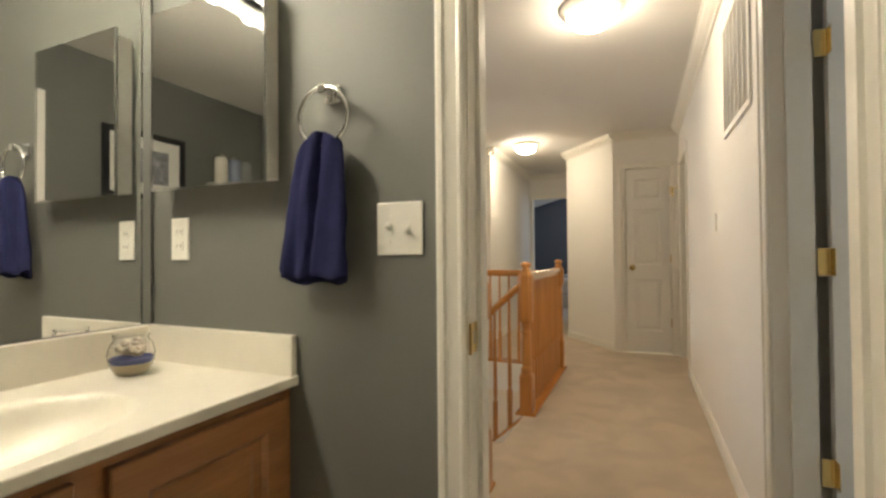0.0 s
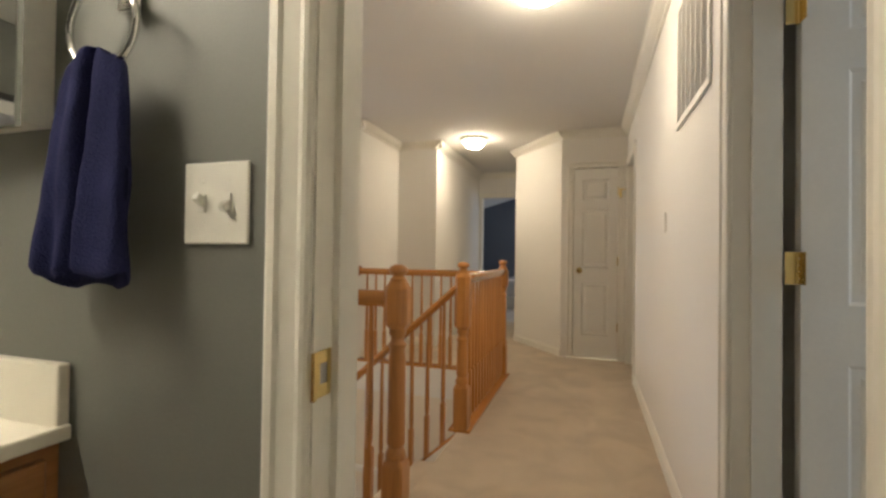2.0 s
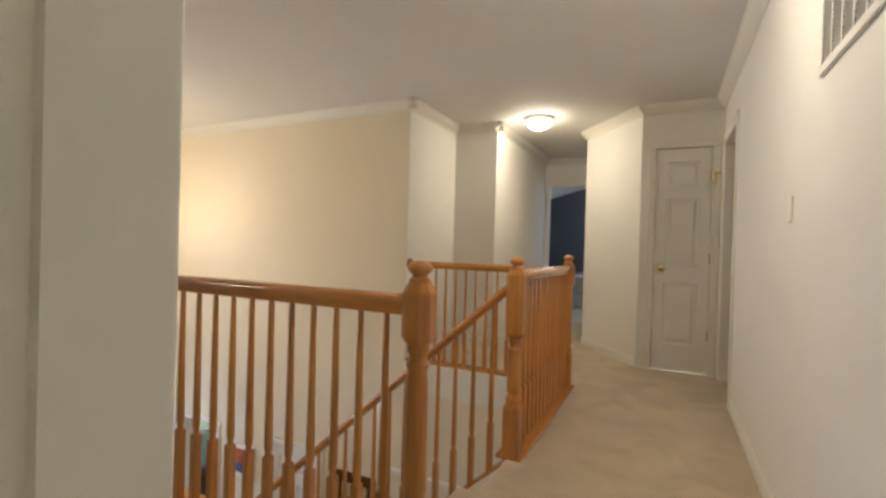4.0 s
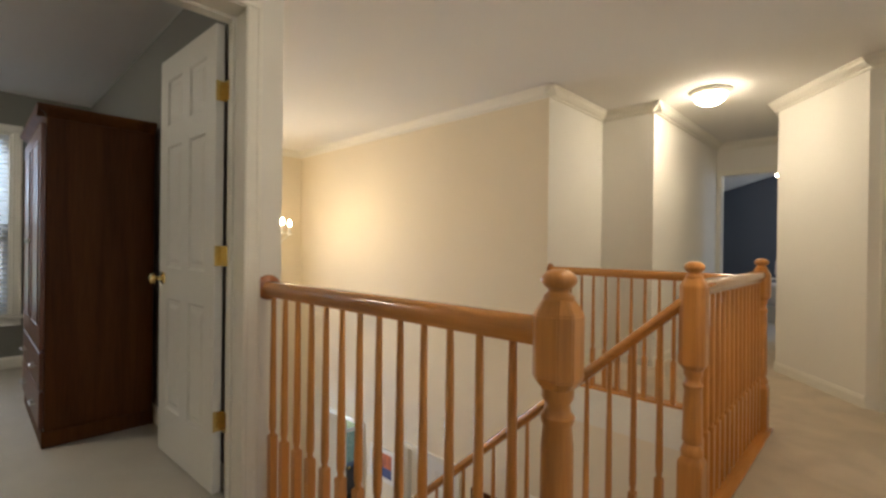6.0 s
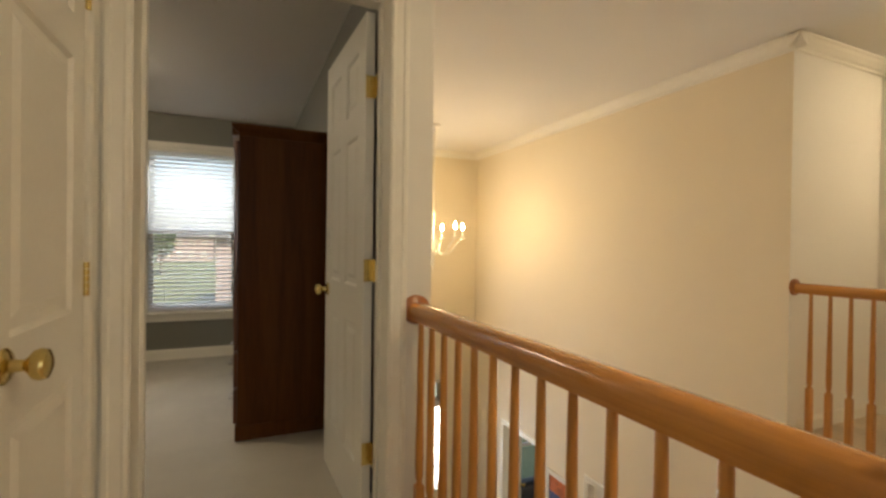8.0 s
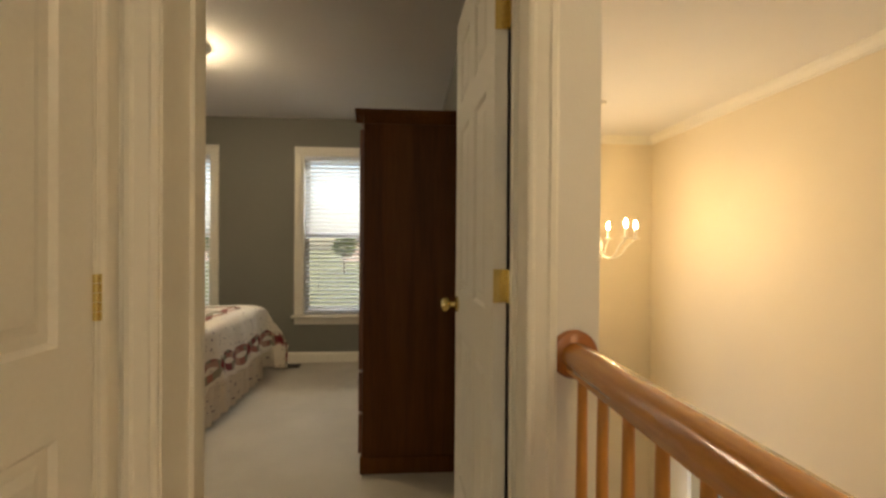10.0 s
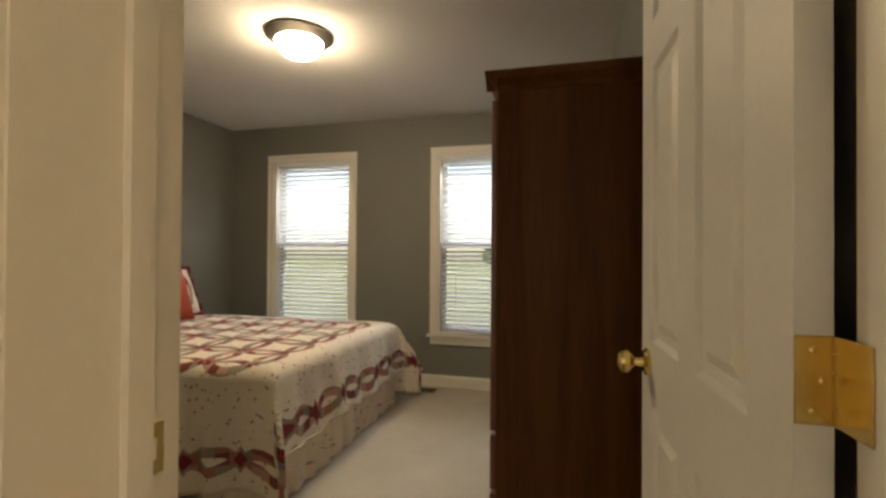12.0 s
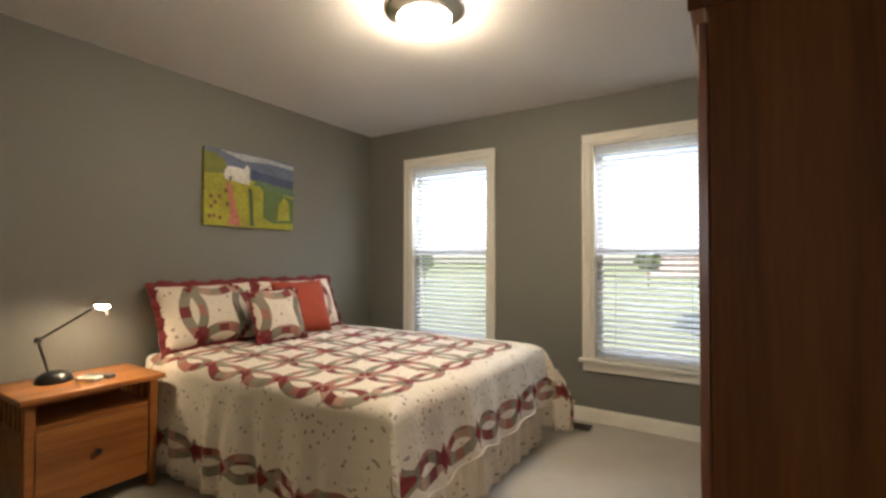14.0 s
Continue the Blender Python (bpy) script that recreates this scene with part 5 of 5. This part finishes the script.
dl = thing("desk_lamp", pose(-3.055, -1.27, 0.580), "black adjustable halogen desk lamp on the nightstand, lit", "desk lamp")
part("base", lathe([(0.075, 0), (0.076, 0.008), (0.066, 0.030), (0.040, 0.048), (0.012, 0.054)], 32), BLACK, dl, smooth=True)
part("lower_arm", tube([(0.02, -0.01, 0.045), (0.055, -0.03, 0.20)], 0.006, 10), BLACK, dl, smooth=True)
part("joint", moved(lathe([(0.012, -0.014), (0.014, -0.01), (0.014, 0.01), (0.012, 0.014)], 16), pose(0.055, -0.03, 0.205, 90, 0, 0)), BLACK, dl, smooth=True)
part("upper_arm", tube([(0.055, -0.03, 0.205), (-0.15, 0.05, 0.355)], 0.005, 10), BLACK, dl, smooth=True)
hd = part("head", moved(lathe([(0.010, 0.030), (0.024, 0.022), (0.038, 0.006), (0.040, 0.0), (0.036, 0.002), (0.012, 0.018)], 24), pose(-0.175, 0.06, 0.352, 14, -12, 0)), BLACK, dl, "black lamp head", True)
part("bulb", moved(lathe([(0.010, -0.012), (0.026, -0.004), (0.030, 0.002), (0.010, 0.010)], 20), pose(-0.175, 0.06, 0.354, 14, -12, 0)), glow("halogen", (1.0, 0.82, 0.56), 120), hd, "lit halogen reflector", True)
part("handle", moved(box(-0.005, 0.005, -0.005, 0.005, -0.035, 0, 0.002), pose(-0.185, 0.085, 0.345, 10, 0, 0)), DOORWHITE, hd)
rc = thing("remote_control", pose(-3.21, -1.17, 0.5805, 0, 0, 25), "dark remote control lying on the nightstand", "remote")
part("shell", box(-0.022, 0.022, -0.07, 0.07, 0, 0.018, 0.006), material("grey_plastic", (0.10, 0.11, 0.12), 0.4), rc)
ck = thing("clock", pose(-3.155, -1.15, 0.5805, 0, 0, 25), "small pale handset lying on the nightstand", "handset")
part("shell", box(-0.030, 0.030, -0.055, 0.055, 0, 0.020, 0.007), PLASTIC, ck)
part("keypad", box(-0.020, 0.020, -0.040, 0.035, 0.0202, 0.0215), material("keypad_grey", (0.28, 0.30, 0.30), 0.4), ck)

# ---- painting ----
pt_ = thing("painting", pose(-4.25, YH + 0.002, 1.405), "unframed canvas of a white chapel in yellow-green fields", "painting")
PW, PH = 0.365, 0.53


def flat_shape(points, layer):
    bm = bmesh.new()
    a = [bm.verts.new((-x * PW, 0.0242 + 0.0012 * layer, z * PH)) for x, z in points]
    b2_ = [bm.verts.new((-x * PW, 0.0236 + 0.0012 * layer - 0.0006, z * PH)) for x, z in points]
    k = len(points)
    bm.faces.new(a)
    bm.faces.new(b2_[::-1])
    for i in range(k):
        bm.faces.new((a[i], a[(i + 1) % k], b2_[(i + 1) % k], b2_[i]))
    bmesh.ops.recalc_face_normals(bm, faces=bm.faces[:])
    return bm


def paint(name, c, vary=0.35):
    return material(name, c, 0.6, bump=0.3, scale=35, vary=vary, big=6)


part("canvas", box(-PW, PW, 0, 0.0238, 0, PH, 0.002, 1), paint("oil_field", (0.34, 0.33, 0.03)), pt_)
# shapes run from -1 (seen first when facing it) to 1 across, 0 to 1 up
for nm, pts, c, ly in (
        ("sky", ((-1, 0.68), (-0.5, 0.70), (0.2, 0.64), (1, 0.60), (1, 1), (-1, 1)), (0.13, 0.16, 0.24), 1),
        ("cloud", ((-0.7, 0.99), (-0.2, 0.90), (0.4, 0.93), (1, 0.90), (1, 0.96), (0.3, 0.99)), (0.42, 0.44, 0.48), 2),
        ("ridge", ((-0.4, 0.70), (0.2, 0.64), (1, 0.60), (1, 0.74), (0.5, 0.76), (0, 0.80)), (0.06, 0.08, 0.16), 2),
        ("bush", ((-1, 0.66), (-0.75, 0.68), (-0.55, 0.74), (-0.6, 0.86), (-0.8, 0.94), (-1, 0.95)), (0.16, 0.17, 0.03), 3),
        ("hill", ((0.0, 0.60), (0.4, 0.52), (1, 0.50), (1, 0.61), (0.5, 0.63), (0.1, 0.67)), (0.10, 0.17, 0.09), 3),
        ("meadow", ((0.2, 0.60), (0.6, 0.52), (1, 0.46), (1, 0.10), (0.5, 0.08), (0.25, 0.14)), (0.10, 0.16, 0.05), 4),
        ("tree", ((0.58, 0.12), (0.9, 0.14), (0.88, 0.38), (0.75, 0.48), (0.62, 0.36)), (0.36, 0.34, 0.04), 5),
        ("tree", ((0.02, 0.06), (0.24, 0.08), (0.24, 0.52), (0.12, 0.60), (0.0, 0.50)), (0.34, 0.33, 0.03), 5),
        ("hedge", ((-0.06, 0.02), (0.02, 0.02), (-0.02, 0.52), (-0.10, 0.55)), (0.06, 0.10, 0.03), 6),
        ("path", ((-0.52, 0.02), (-0.26, 0.02), (-0.38, 0.30), (-0.48, 0.58), (-0.58, 0.58), (-0.50, 0.30)), (0.50, 0.17, 0.12), 6),
        ("chapel", ((-0.62, 0.62), (-0.08, 0.58), (-0.08, 0.80), (-0.14, 0.86), (-0.20, 0.79), (-0.45, 0.80), (-0.55, 0.79), (-0.62, 0.72)), (0.66, 0.63, 0.60), 7),
        ("chapel_door", ((-0.52, 0.60), (-0.47, 0.60), (-0.47, 0.66), (-0.52, 0.66)), (0.10, 0.08, 0.07), 8)):
    part(nm, flat_shape(pts, ly), paint("oil_" + nm, c), pt_)
for i in range(9):
    x, z = -0.90 + 0.11 * (i % 4) + 0.03 * math.sin(i * 5), 0.12 + 0.15 * (i // 3) + 0.05 * math.sin(i * 3)
    part("flower", flat_shape([(x + 0.035 * math.cos(a), z + 0.03 * math.sin(a)) for a in [k * math.pi / 3 for k in range(6)]], 5), paint("oil_flower", (0.16, 0.06, 0.03)), pt_)

# ---- armoire ----
ar = thing("armoire", pose(-3.345, YF0 - 0.02, 0), "tall dark cherry armoire with crown, against the bedroom wall", "armoire")
AW, AD, AH = 1.0, 0.50, 1.752
part("side_panel", box(-0.022, 0, -AD, 0, 0.0, AH, 0.002, 1), CHERRY, ar)
part("side_panel", box(-AW, -AW + 0.022, -AD, 0, 0.0, AH, 0.002, 1), CHERRY, ar)
part("back_panel", box(-AW + 0.022, -0.022, -0.012, 0, 0.06, AH), CHERRY, ar)
part("top_panel", box(-AW + 0.022, -0.022, -AD, -0.012, AH - 0.022, AH), CHERRY, ar)
cr_prof = [(0, 0), (0.004, 0), (0.012, 0.016), (0.034, 0.036), (0.042, 0.050), (0.042, 0.062), (0, 0.062)]
part("crown", join(sweep(cr_prof, (0, -AD - 0.04, AH), (0, 0, AH), (1, 0, 0), (0, 0, 1)), sweep(cr_prof, (-AW - 0.04, -AD, AH), (0.04, -AD, AH), (0, -1, 0), (0, 0, 1)), box(-AW, 0, -AD, 0, AH, AH + 0.055)), CHERRY, ar, "dark cherry crown moulding")
part("plinth", join(box(0.0005, 0.012, -AD - 0.012, 0, 0, 0.085, 0.003, 1), box(-AW - 0.012, 0.0, -AD - 0.012, -AD - 0.0005, 0, 0.085, 0.003, 1)), CHERRY, ar)
for a, b, k in ((-AW + 0.004, -AW / 2 - 0.002, -AW / 2 - 0.04), (-AW / 2 + 0.002, -0.004, -AW / 2 + 0.04)):
    d_ = part("door", box(a, b, -AD - 0.022, -AD - 0.001, 0.52, AH - 0.03, 0.003, 1), CHERRYFRONT, ar)
    part("panel", moved(panel_mesh(b - a - 0.14, 1.0, 0.02), pose((a + b) / 2, -AD - 0.016, 1.14)), CHERRYFRONT, d_)
    part("knob", lathe([(0.008, 0), (0.007, 0.012), (0.015, 0.02), (0.004, 0.028)], 14), NICKEL, d_, smooth=True, m=pose(k, -AD - 0.022, 1.1, 90, 0, 0))
for z in (0.10, 0.31):
    d_ = part("drawer", box(-AW + 0.004, -0.004, -AD - 0.022, -AD - 0.001, z, z + 0.195, 0.003, 1), CHERRYFRONT, ar)
    for x in (-0.22, -0.78):
        part("pull", tube([(x - 0.05, -AD - 0.022, z + 0.10), (x - 0.045, -AD - 0.045, z + 0.095), (x + 0.045, -AD - 0.045, z + 0.095), (x + 0.05, -AD - 0.022, z + 0.10)], 0.005, 8), NICKEL, d_, smooth=True)

# floor register
rg = thing("floor_register", pose(-5.43, 0.56, 0.001, 0, 0, 0), "brown metal floor register in the carpet", "vent")
part("frame", box(-0.055, 0.055, -0.14, 0.14, 0, 0.006, 0.002, 1), material("brown_metal", (0.07, 0.05, 0.035), 0.5, 0.5), rg)
for i in range(18):
    part("slot", box(-0.040, 0.040, -0.125 + 0.0145 * i, -0.119 + 0.0145 * i, 0.0062, 0.0068), DARK, rg)

# ---- foyer below ----
casing("x", 4.595, -1, -5.46, -4.76, -1.13, ZL)
casing("x", 4.595, -1, -3.90, -3.20, -1.13, ZL)
panel_door("door_6", pose(-3.87, 4.64, ZL + 0.01), 0.64, 1.975, "white six-panel closet door in the foyer below, closed", knob_at=0.9)
panel_door("door_7", pose(-5.44, 4.72, ZL + 0.01, 0, 0, 138), 0.66, 1.96, "grey-white door standing open below", knob_at=0.9)
lp = thing("framed_picture", pose(-4.335, 4.594, -1.64), "white framed print of an orange sunset over blue water", "picture")
part("frame", join(box(-0.225, 0.225, -0.02, 0, 0, 0.05, 0.003, 1), box(-0.225, 0.225, -0.02, 0, 0.33, 0.38, 0.003, 1), box(-0.225, -0.175, -0.02, 0, 0.05, 0.33, 0.003, 1), box(0.175, 0.225, -0.02, 0, 0.05, 0.33, 0.003, 1)), DOORWHITE, lp)
part("print", join(box(-0.175, 0.175, -0.008, 0, 0.05, 0.16)), material("blue_print", (0.06, 0.09, 0.24), 0.4, vary=0.3, big=9), lp, "blue lower half of the print")
part("print", join(box(-0.175, 0.175, -0.008, 0, 0.16, 0.33)), material("orange_print", (0.50, 0.12, 0.03), 0.4, vary=0.7, big=7), lp, "orange upper half of the print")
dp = thing("framed_mirror", pose(-2.72, 4.594, -1.85), "dark wood framed mirror on the lower wall", "mirror")
part("frame", join(box(-0.25, 0.25, -0.03, 0, 0.55, 0.64), box(-0.25, -0.17, -0.03, 0, 0, 0.55), box(0.17, 0.25, -0.03, 0, 0, 0.55), box(-0.17, 0.17, -0.03, 0, 0, 0.08)), CHERRY, dp)
part("glass", box(-0.17, 0.17, -0.012, 0, 0.08, 0.55), MIRROR, dp)
structure("trim", sweep([(0, 0), (0.02, 0.01), (0.02, 0.05), (0.008, 0.065), (0, 0.07)], (-2.38, 4.595, -1.11), (-0.76, 4.595, -1.11), (0, -1, 0), (0, 0, 1)), TRIM, "white chair rail on the foyer wall", "trim")
# entrance windows
ew = thing("window_3", pose(XF, 3.92, -2.25), "narrow sidelight beside the entrance door", "window", "", "structure")
part("frame", join(box(-0.10, 0.02, -0.17, -0.13, -0.04, 1.19), box(-0.10, 0.02, 0.13, 0.17, -0.04, 1.19), box(-0.10, 0.02, -0.13, 0.13, 1.15, 1.19), box(-0.10, 0.02, -0.13, 0.13, -0.04, 0.0)), NICKEL, ew)
for k in range(4):
    g = part("pane", box(-0.06, -0.055, -0.13, 0.13, 0.29 * k + 0.005, 0.29 * k + 0.28), GLASS, ew)
    g.visible_shadow = False
part("muntin", join(*[box(-0.07, -0.045, -0.13, 0.13, 0.29 * k - 0.008, 0.29 * k + 0.006) for k in (1, 2, 3)]), BLACK, ew)
et = thing("window_4", pose(XF, 3.405, -1.02), "low transom window over the entrance", "window", "", "structure")
part("frame", join(box(-0.10, 0.02, -0.69, 0.69, -0.03, 0.0), box(-0.10, 0.02, -0.69, 0.69, 0.26, 0.29), box(-0.10, 0.02, -0.69, -0.655, 0, 0.26), box(-0.10, 0.02, 0.655, 0.69, 0, 0.26)), NICKEL, et)
g = part("pane", box(-0.06, -0.055, -0.655, 0.655, 0, 0.26), GLASS, et)
g.visible_shadow = False
# window out of view, added to bring cool daylight into the foyer
uw = thing("window_6", pose(XF, 3.0, 0.25), "tall white foyer window above the entrance", "window", "", "structure")
part("frame", join(box(-0.10, 0.02, -0.55, -0.50, 0, 1.5), box(-0.10, 0.02, 0.50, 0.55, 0, 1.5), box(-0.10, 0.02, -0.50, 0.50, 1.45, 1.5), box(-0.10, 0.02, -0.50, 0.50, 0, 0.05), box(-0.09, 0.0, -0.50, 0.50, 0.73, 0.77)), DOORWHITE, uw)
for z0, z1 in ((0.05, 0.73), (0.77, 1.45)):
    g = part("pane", box(-0.06, -0.055, -0.50, 0.50, z0, z1), GLASS, uw)
    g.visible_shadow = False
# added lamp in the unseen window, brightens the foyer walls
window_light("window_light", (XF - 0.13, 3.0, 1.0), (XF + 3, 3.6, 0.2), 0.95, 1.35, 9, (0.80, 0.84, 1.0))
# window of the lower room, seen through its doorway
lw = thing("window_5", pose(-6.26, 5.675, -2.45), "white sash window of the room below", "window", "", "structure")
part("frame", join(box(-0.02, 0.02, -0.475, -0.43, 0, 1.2), box(-0.02, 0.02, 0.43, 0.475, 0, 1.2), box(-0.02, 0.02, -0.43, 0.43, 1.155, 1.2), box(-0.02, 0.02, -0.43, 0.43, 0, 0.045), box(-0.02, 0.02, -0.43, 0.43, 0.58, 0.62)), DOORWHITE, lw)
for z0, z1 in ((0.045, 0.58), (0.62, 1.155)):
    g = part("pane", box(-0.003, 0.003, -0.43, 0.43, z0, z1), GLASS, lw)
    g.visible_shadow = False
sf = thing("sofa", pose(-5.75, 5.6, ZL), "dark upholstered seat below the lower window", "sofa")
part("seat", box(-0.35, 0.35, -0.7, 0.7, 0.08, 0.45, 0.05, 3), material("dark_leather", (0.03, 0.03, 0.035), 0.5, bump=0.2, scale=40), sf)
part("backrest", box(-0.40, -0.18, -0.7, 0.7, 0.45, 0.85, 0.06, 3), material("dark_leather_back", (0.03, 0.03, 0.035), 0.5, bump=0.2, scale=40), sf)
for x in (-0.3, 0.3):
    for y in (-0.62, 0.62):
        part("leg", box(x - 0.02, x + 0.02, y - 0.02, y + 0.02, 0, 0.08), BLACK, sf)

# ---- far bedroom bed ----
fb = thing("bed", pose(-0.95, 10.7, 0), "made bed with grey and lilac bedding in the far room", "bed")
part("mattress", box(-0.75, 0.75, -1.0, 1.0, 0.25, 0.60, 0.07, 4), material("white_linen", (0.68, 0.67, 0.66), 0.9, bump=0.4, scale=12), fb)
part("base", box(-0.73, 0.73, -0.98, 0.98, 0.0, 0.25), DOORWHITE, fb)
part("pillow", moved(join(box(-0.33, 0.33, -0.10, 0.10, 0, 0.40, 0.09, 5)), pose(-0.30, 0.8, 0.6, -20, 0, 0)), material("lilac_linen", (0.30, 0.29, 0.38), 0.9, bump=0.4, scale=12), fb, "lilac pillow", True)
part("throw", box(-0.76, 0.76, -0.7, 0.0, 0.50, 0.62, 0.05, 4), material("slate_throw", (0.10, 0.11, 0.14), 0.9, bump=0.5, scale=20), fb, "dark folded throw", True)

fl = ceiling_lamp(-1.40, 11.0, 2.47, 0.14, "small lit pendant lamp in the far bedroom", NICKEL, "")
part("stem", tube([(0, 0, -0.01), (0, 0, 0.32)], 0.008, 8), NICKEL, fl)
dc = thing("door_latch", pose(0.375, 5.541, 1.80), "brass flip latch on the closet door casing", "latch")
part("plate", box(-0.012, 0.012, -0.004, 0, -0.09, 0.01, 0.001, 1), BRASS, dc)
part("arm", box(-0.012, 0.055, -0.012, -0.004, -0.006, 0.006, 0.002, 1), BRASS, dc)

# added fill lamps: windows assumed in side and far rooms, one at the sidelight
window_light("window_light", (3.2, 1.45, 1.5), (0.6, 1.4, 1.0), 0.7, 1.3, 6)
window_light("window_light", (1.5, 10.4, 1.6), (-2, 10.4, 1.0), 1.4, 1.3, 18)
window_light("window_light", (XF - 0.25, 3.92, -1.7), (0, 3.6, -1.2), 0.3, 1.1, 16)

# ---- outside ----
structure("ground", box(-400, 60, -300, 300, -4.3, -4.0), GRASS, "green lawn reaching far off", "ground")
structure("road", box(-27, -21, -200, 200, -4.0, -3.985), ASPHALT, "grey asphalt street across the lawn", "road")


def house(x, y, w, d, h, label):
    hs = thing("house", pose(x, y, -4.0), label, "house", "houses across the street")
    part("wall", box(0, d, -w / 2, w / 2, 0, h), BRICK, hs)
    part("roof", sweep([(-w / 2 - 0.4, 0), (w / 2 + 0.4, 0), (0, 3.2)], (-0.4, 0, h), (d + 0.4, 0, h), (0, 1, 0), (0, 0, 1)), ROOFING, hs)
    for zz in (1.0, 3.9):
        for yy in (-w * 0.33, -w * 0.11, w * 0.11, w * 0.33):
            wd = part("window", box(d - 0.02, d + 0.06, yy - 0.6, yy + 0.6, zz, zz + 1.5), DOORWHITE, hs)
            part("pane", box(d + 0.061, d + 0.07, yy - 0.5, yy + 0.5, zz + 0.1, zz + 1.4), NICKEL, wd)


house(-46, 6.4, 13, 10, 5.4, "brick house with grey roof across the street")
house(-150, -12, 13, 10, 6.0, "brick house with grey roof among trees")
house(-155, -58, 13, 10, 6.0, "brick house with grey roof farther along")


def tree(x, y, h, seed):
    rnd = random.Random(seed)
    t = thing("tree", pose(x, y, -4.0), "leafy tree on the lawn across the street", "tree", "street trees")
    limbs = [tube([(0, 0, 0), (0.1, 0, h * 0.3), (0, 0.1, h * 0.55), (0.1, 0, h * 0.8)], 0.16, 8)]
    for i in range(6):
        a = i * 1.05
        limbs.append(tube([(0, 0, h * 0.35 + 0.08 * h * i * 0.5), (h * 0.15 * math.cos(a), h * 0.15 * math.sin(a), h * 0.55 + 0.04 * h * i), (h * 0.26 * math.cos(a), h * 0.26 * math.sin(a), h * 0.68 + 0.03 * h * i)], 0.06, 6))
    part("trunk", join(*limbs), BARK, t)
    bm = bmesh.new()
    for i in range(1400):
        a, e, r = rnd.uniform(0, 6.283), rnd.uniform(-1, 1), rnd.uniform(0.3, 1) ** 0.5
        c = Vector((math.cos(a) * math.sqrt(1 - e * e) * r * h * 0.30, math.sin(a) * math.sqrt(1 - e * e) * r * h * 0.30, h * 0.68 + e * r * h * 0.30))
        c *= 1 + 0.2 * noise.noise(c * 0.7)
        m = pose(*c, rnd.uniform(0, 360), rnd.uniform(0, 360), 0)
        s = 0.16 + 0.12 * rnd.random()
        bm.faces.new([bm.verts.new(m @ Vector(p)) for p in ((-s, 0, 0), (0, -s * 0.6, 0.03), (s, 0, 0), (0, s * 0.6, 0.03))])
    part("crown", bm, LEAVES, t)


for k, (x, y, h) in enumerate(((-84, -10, 7.5), (-88, -34, 8.5), (-80, -52, 7), (-90, 34, 9))):
    tree(x, y, h, k)
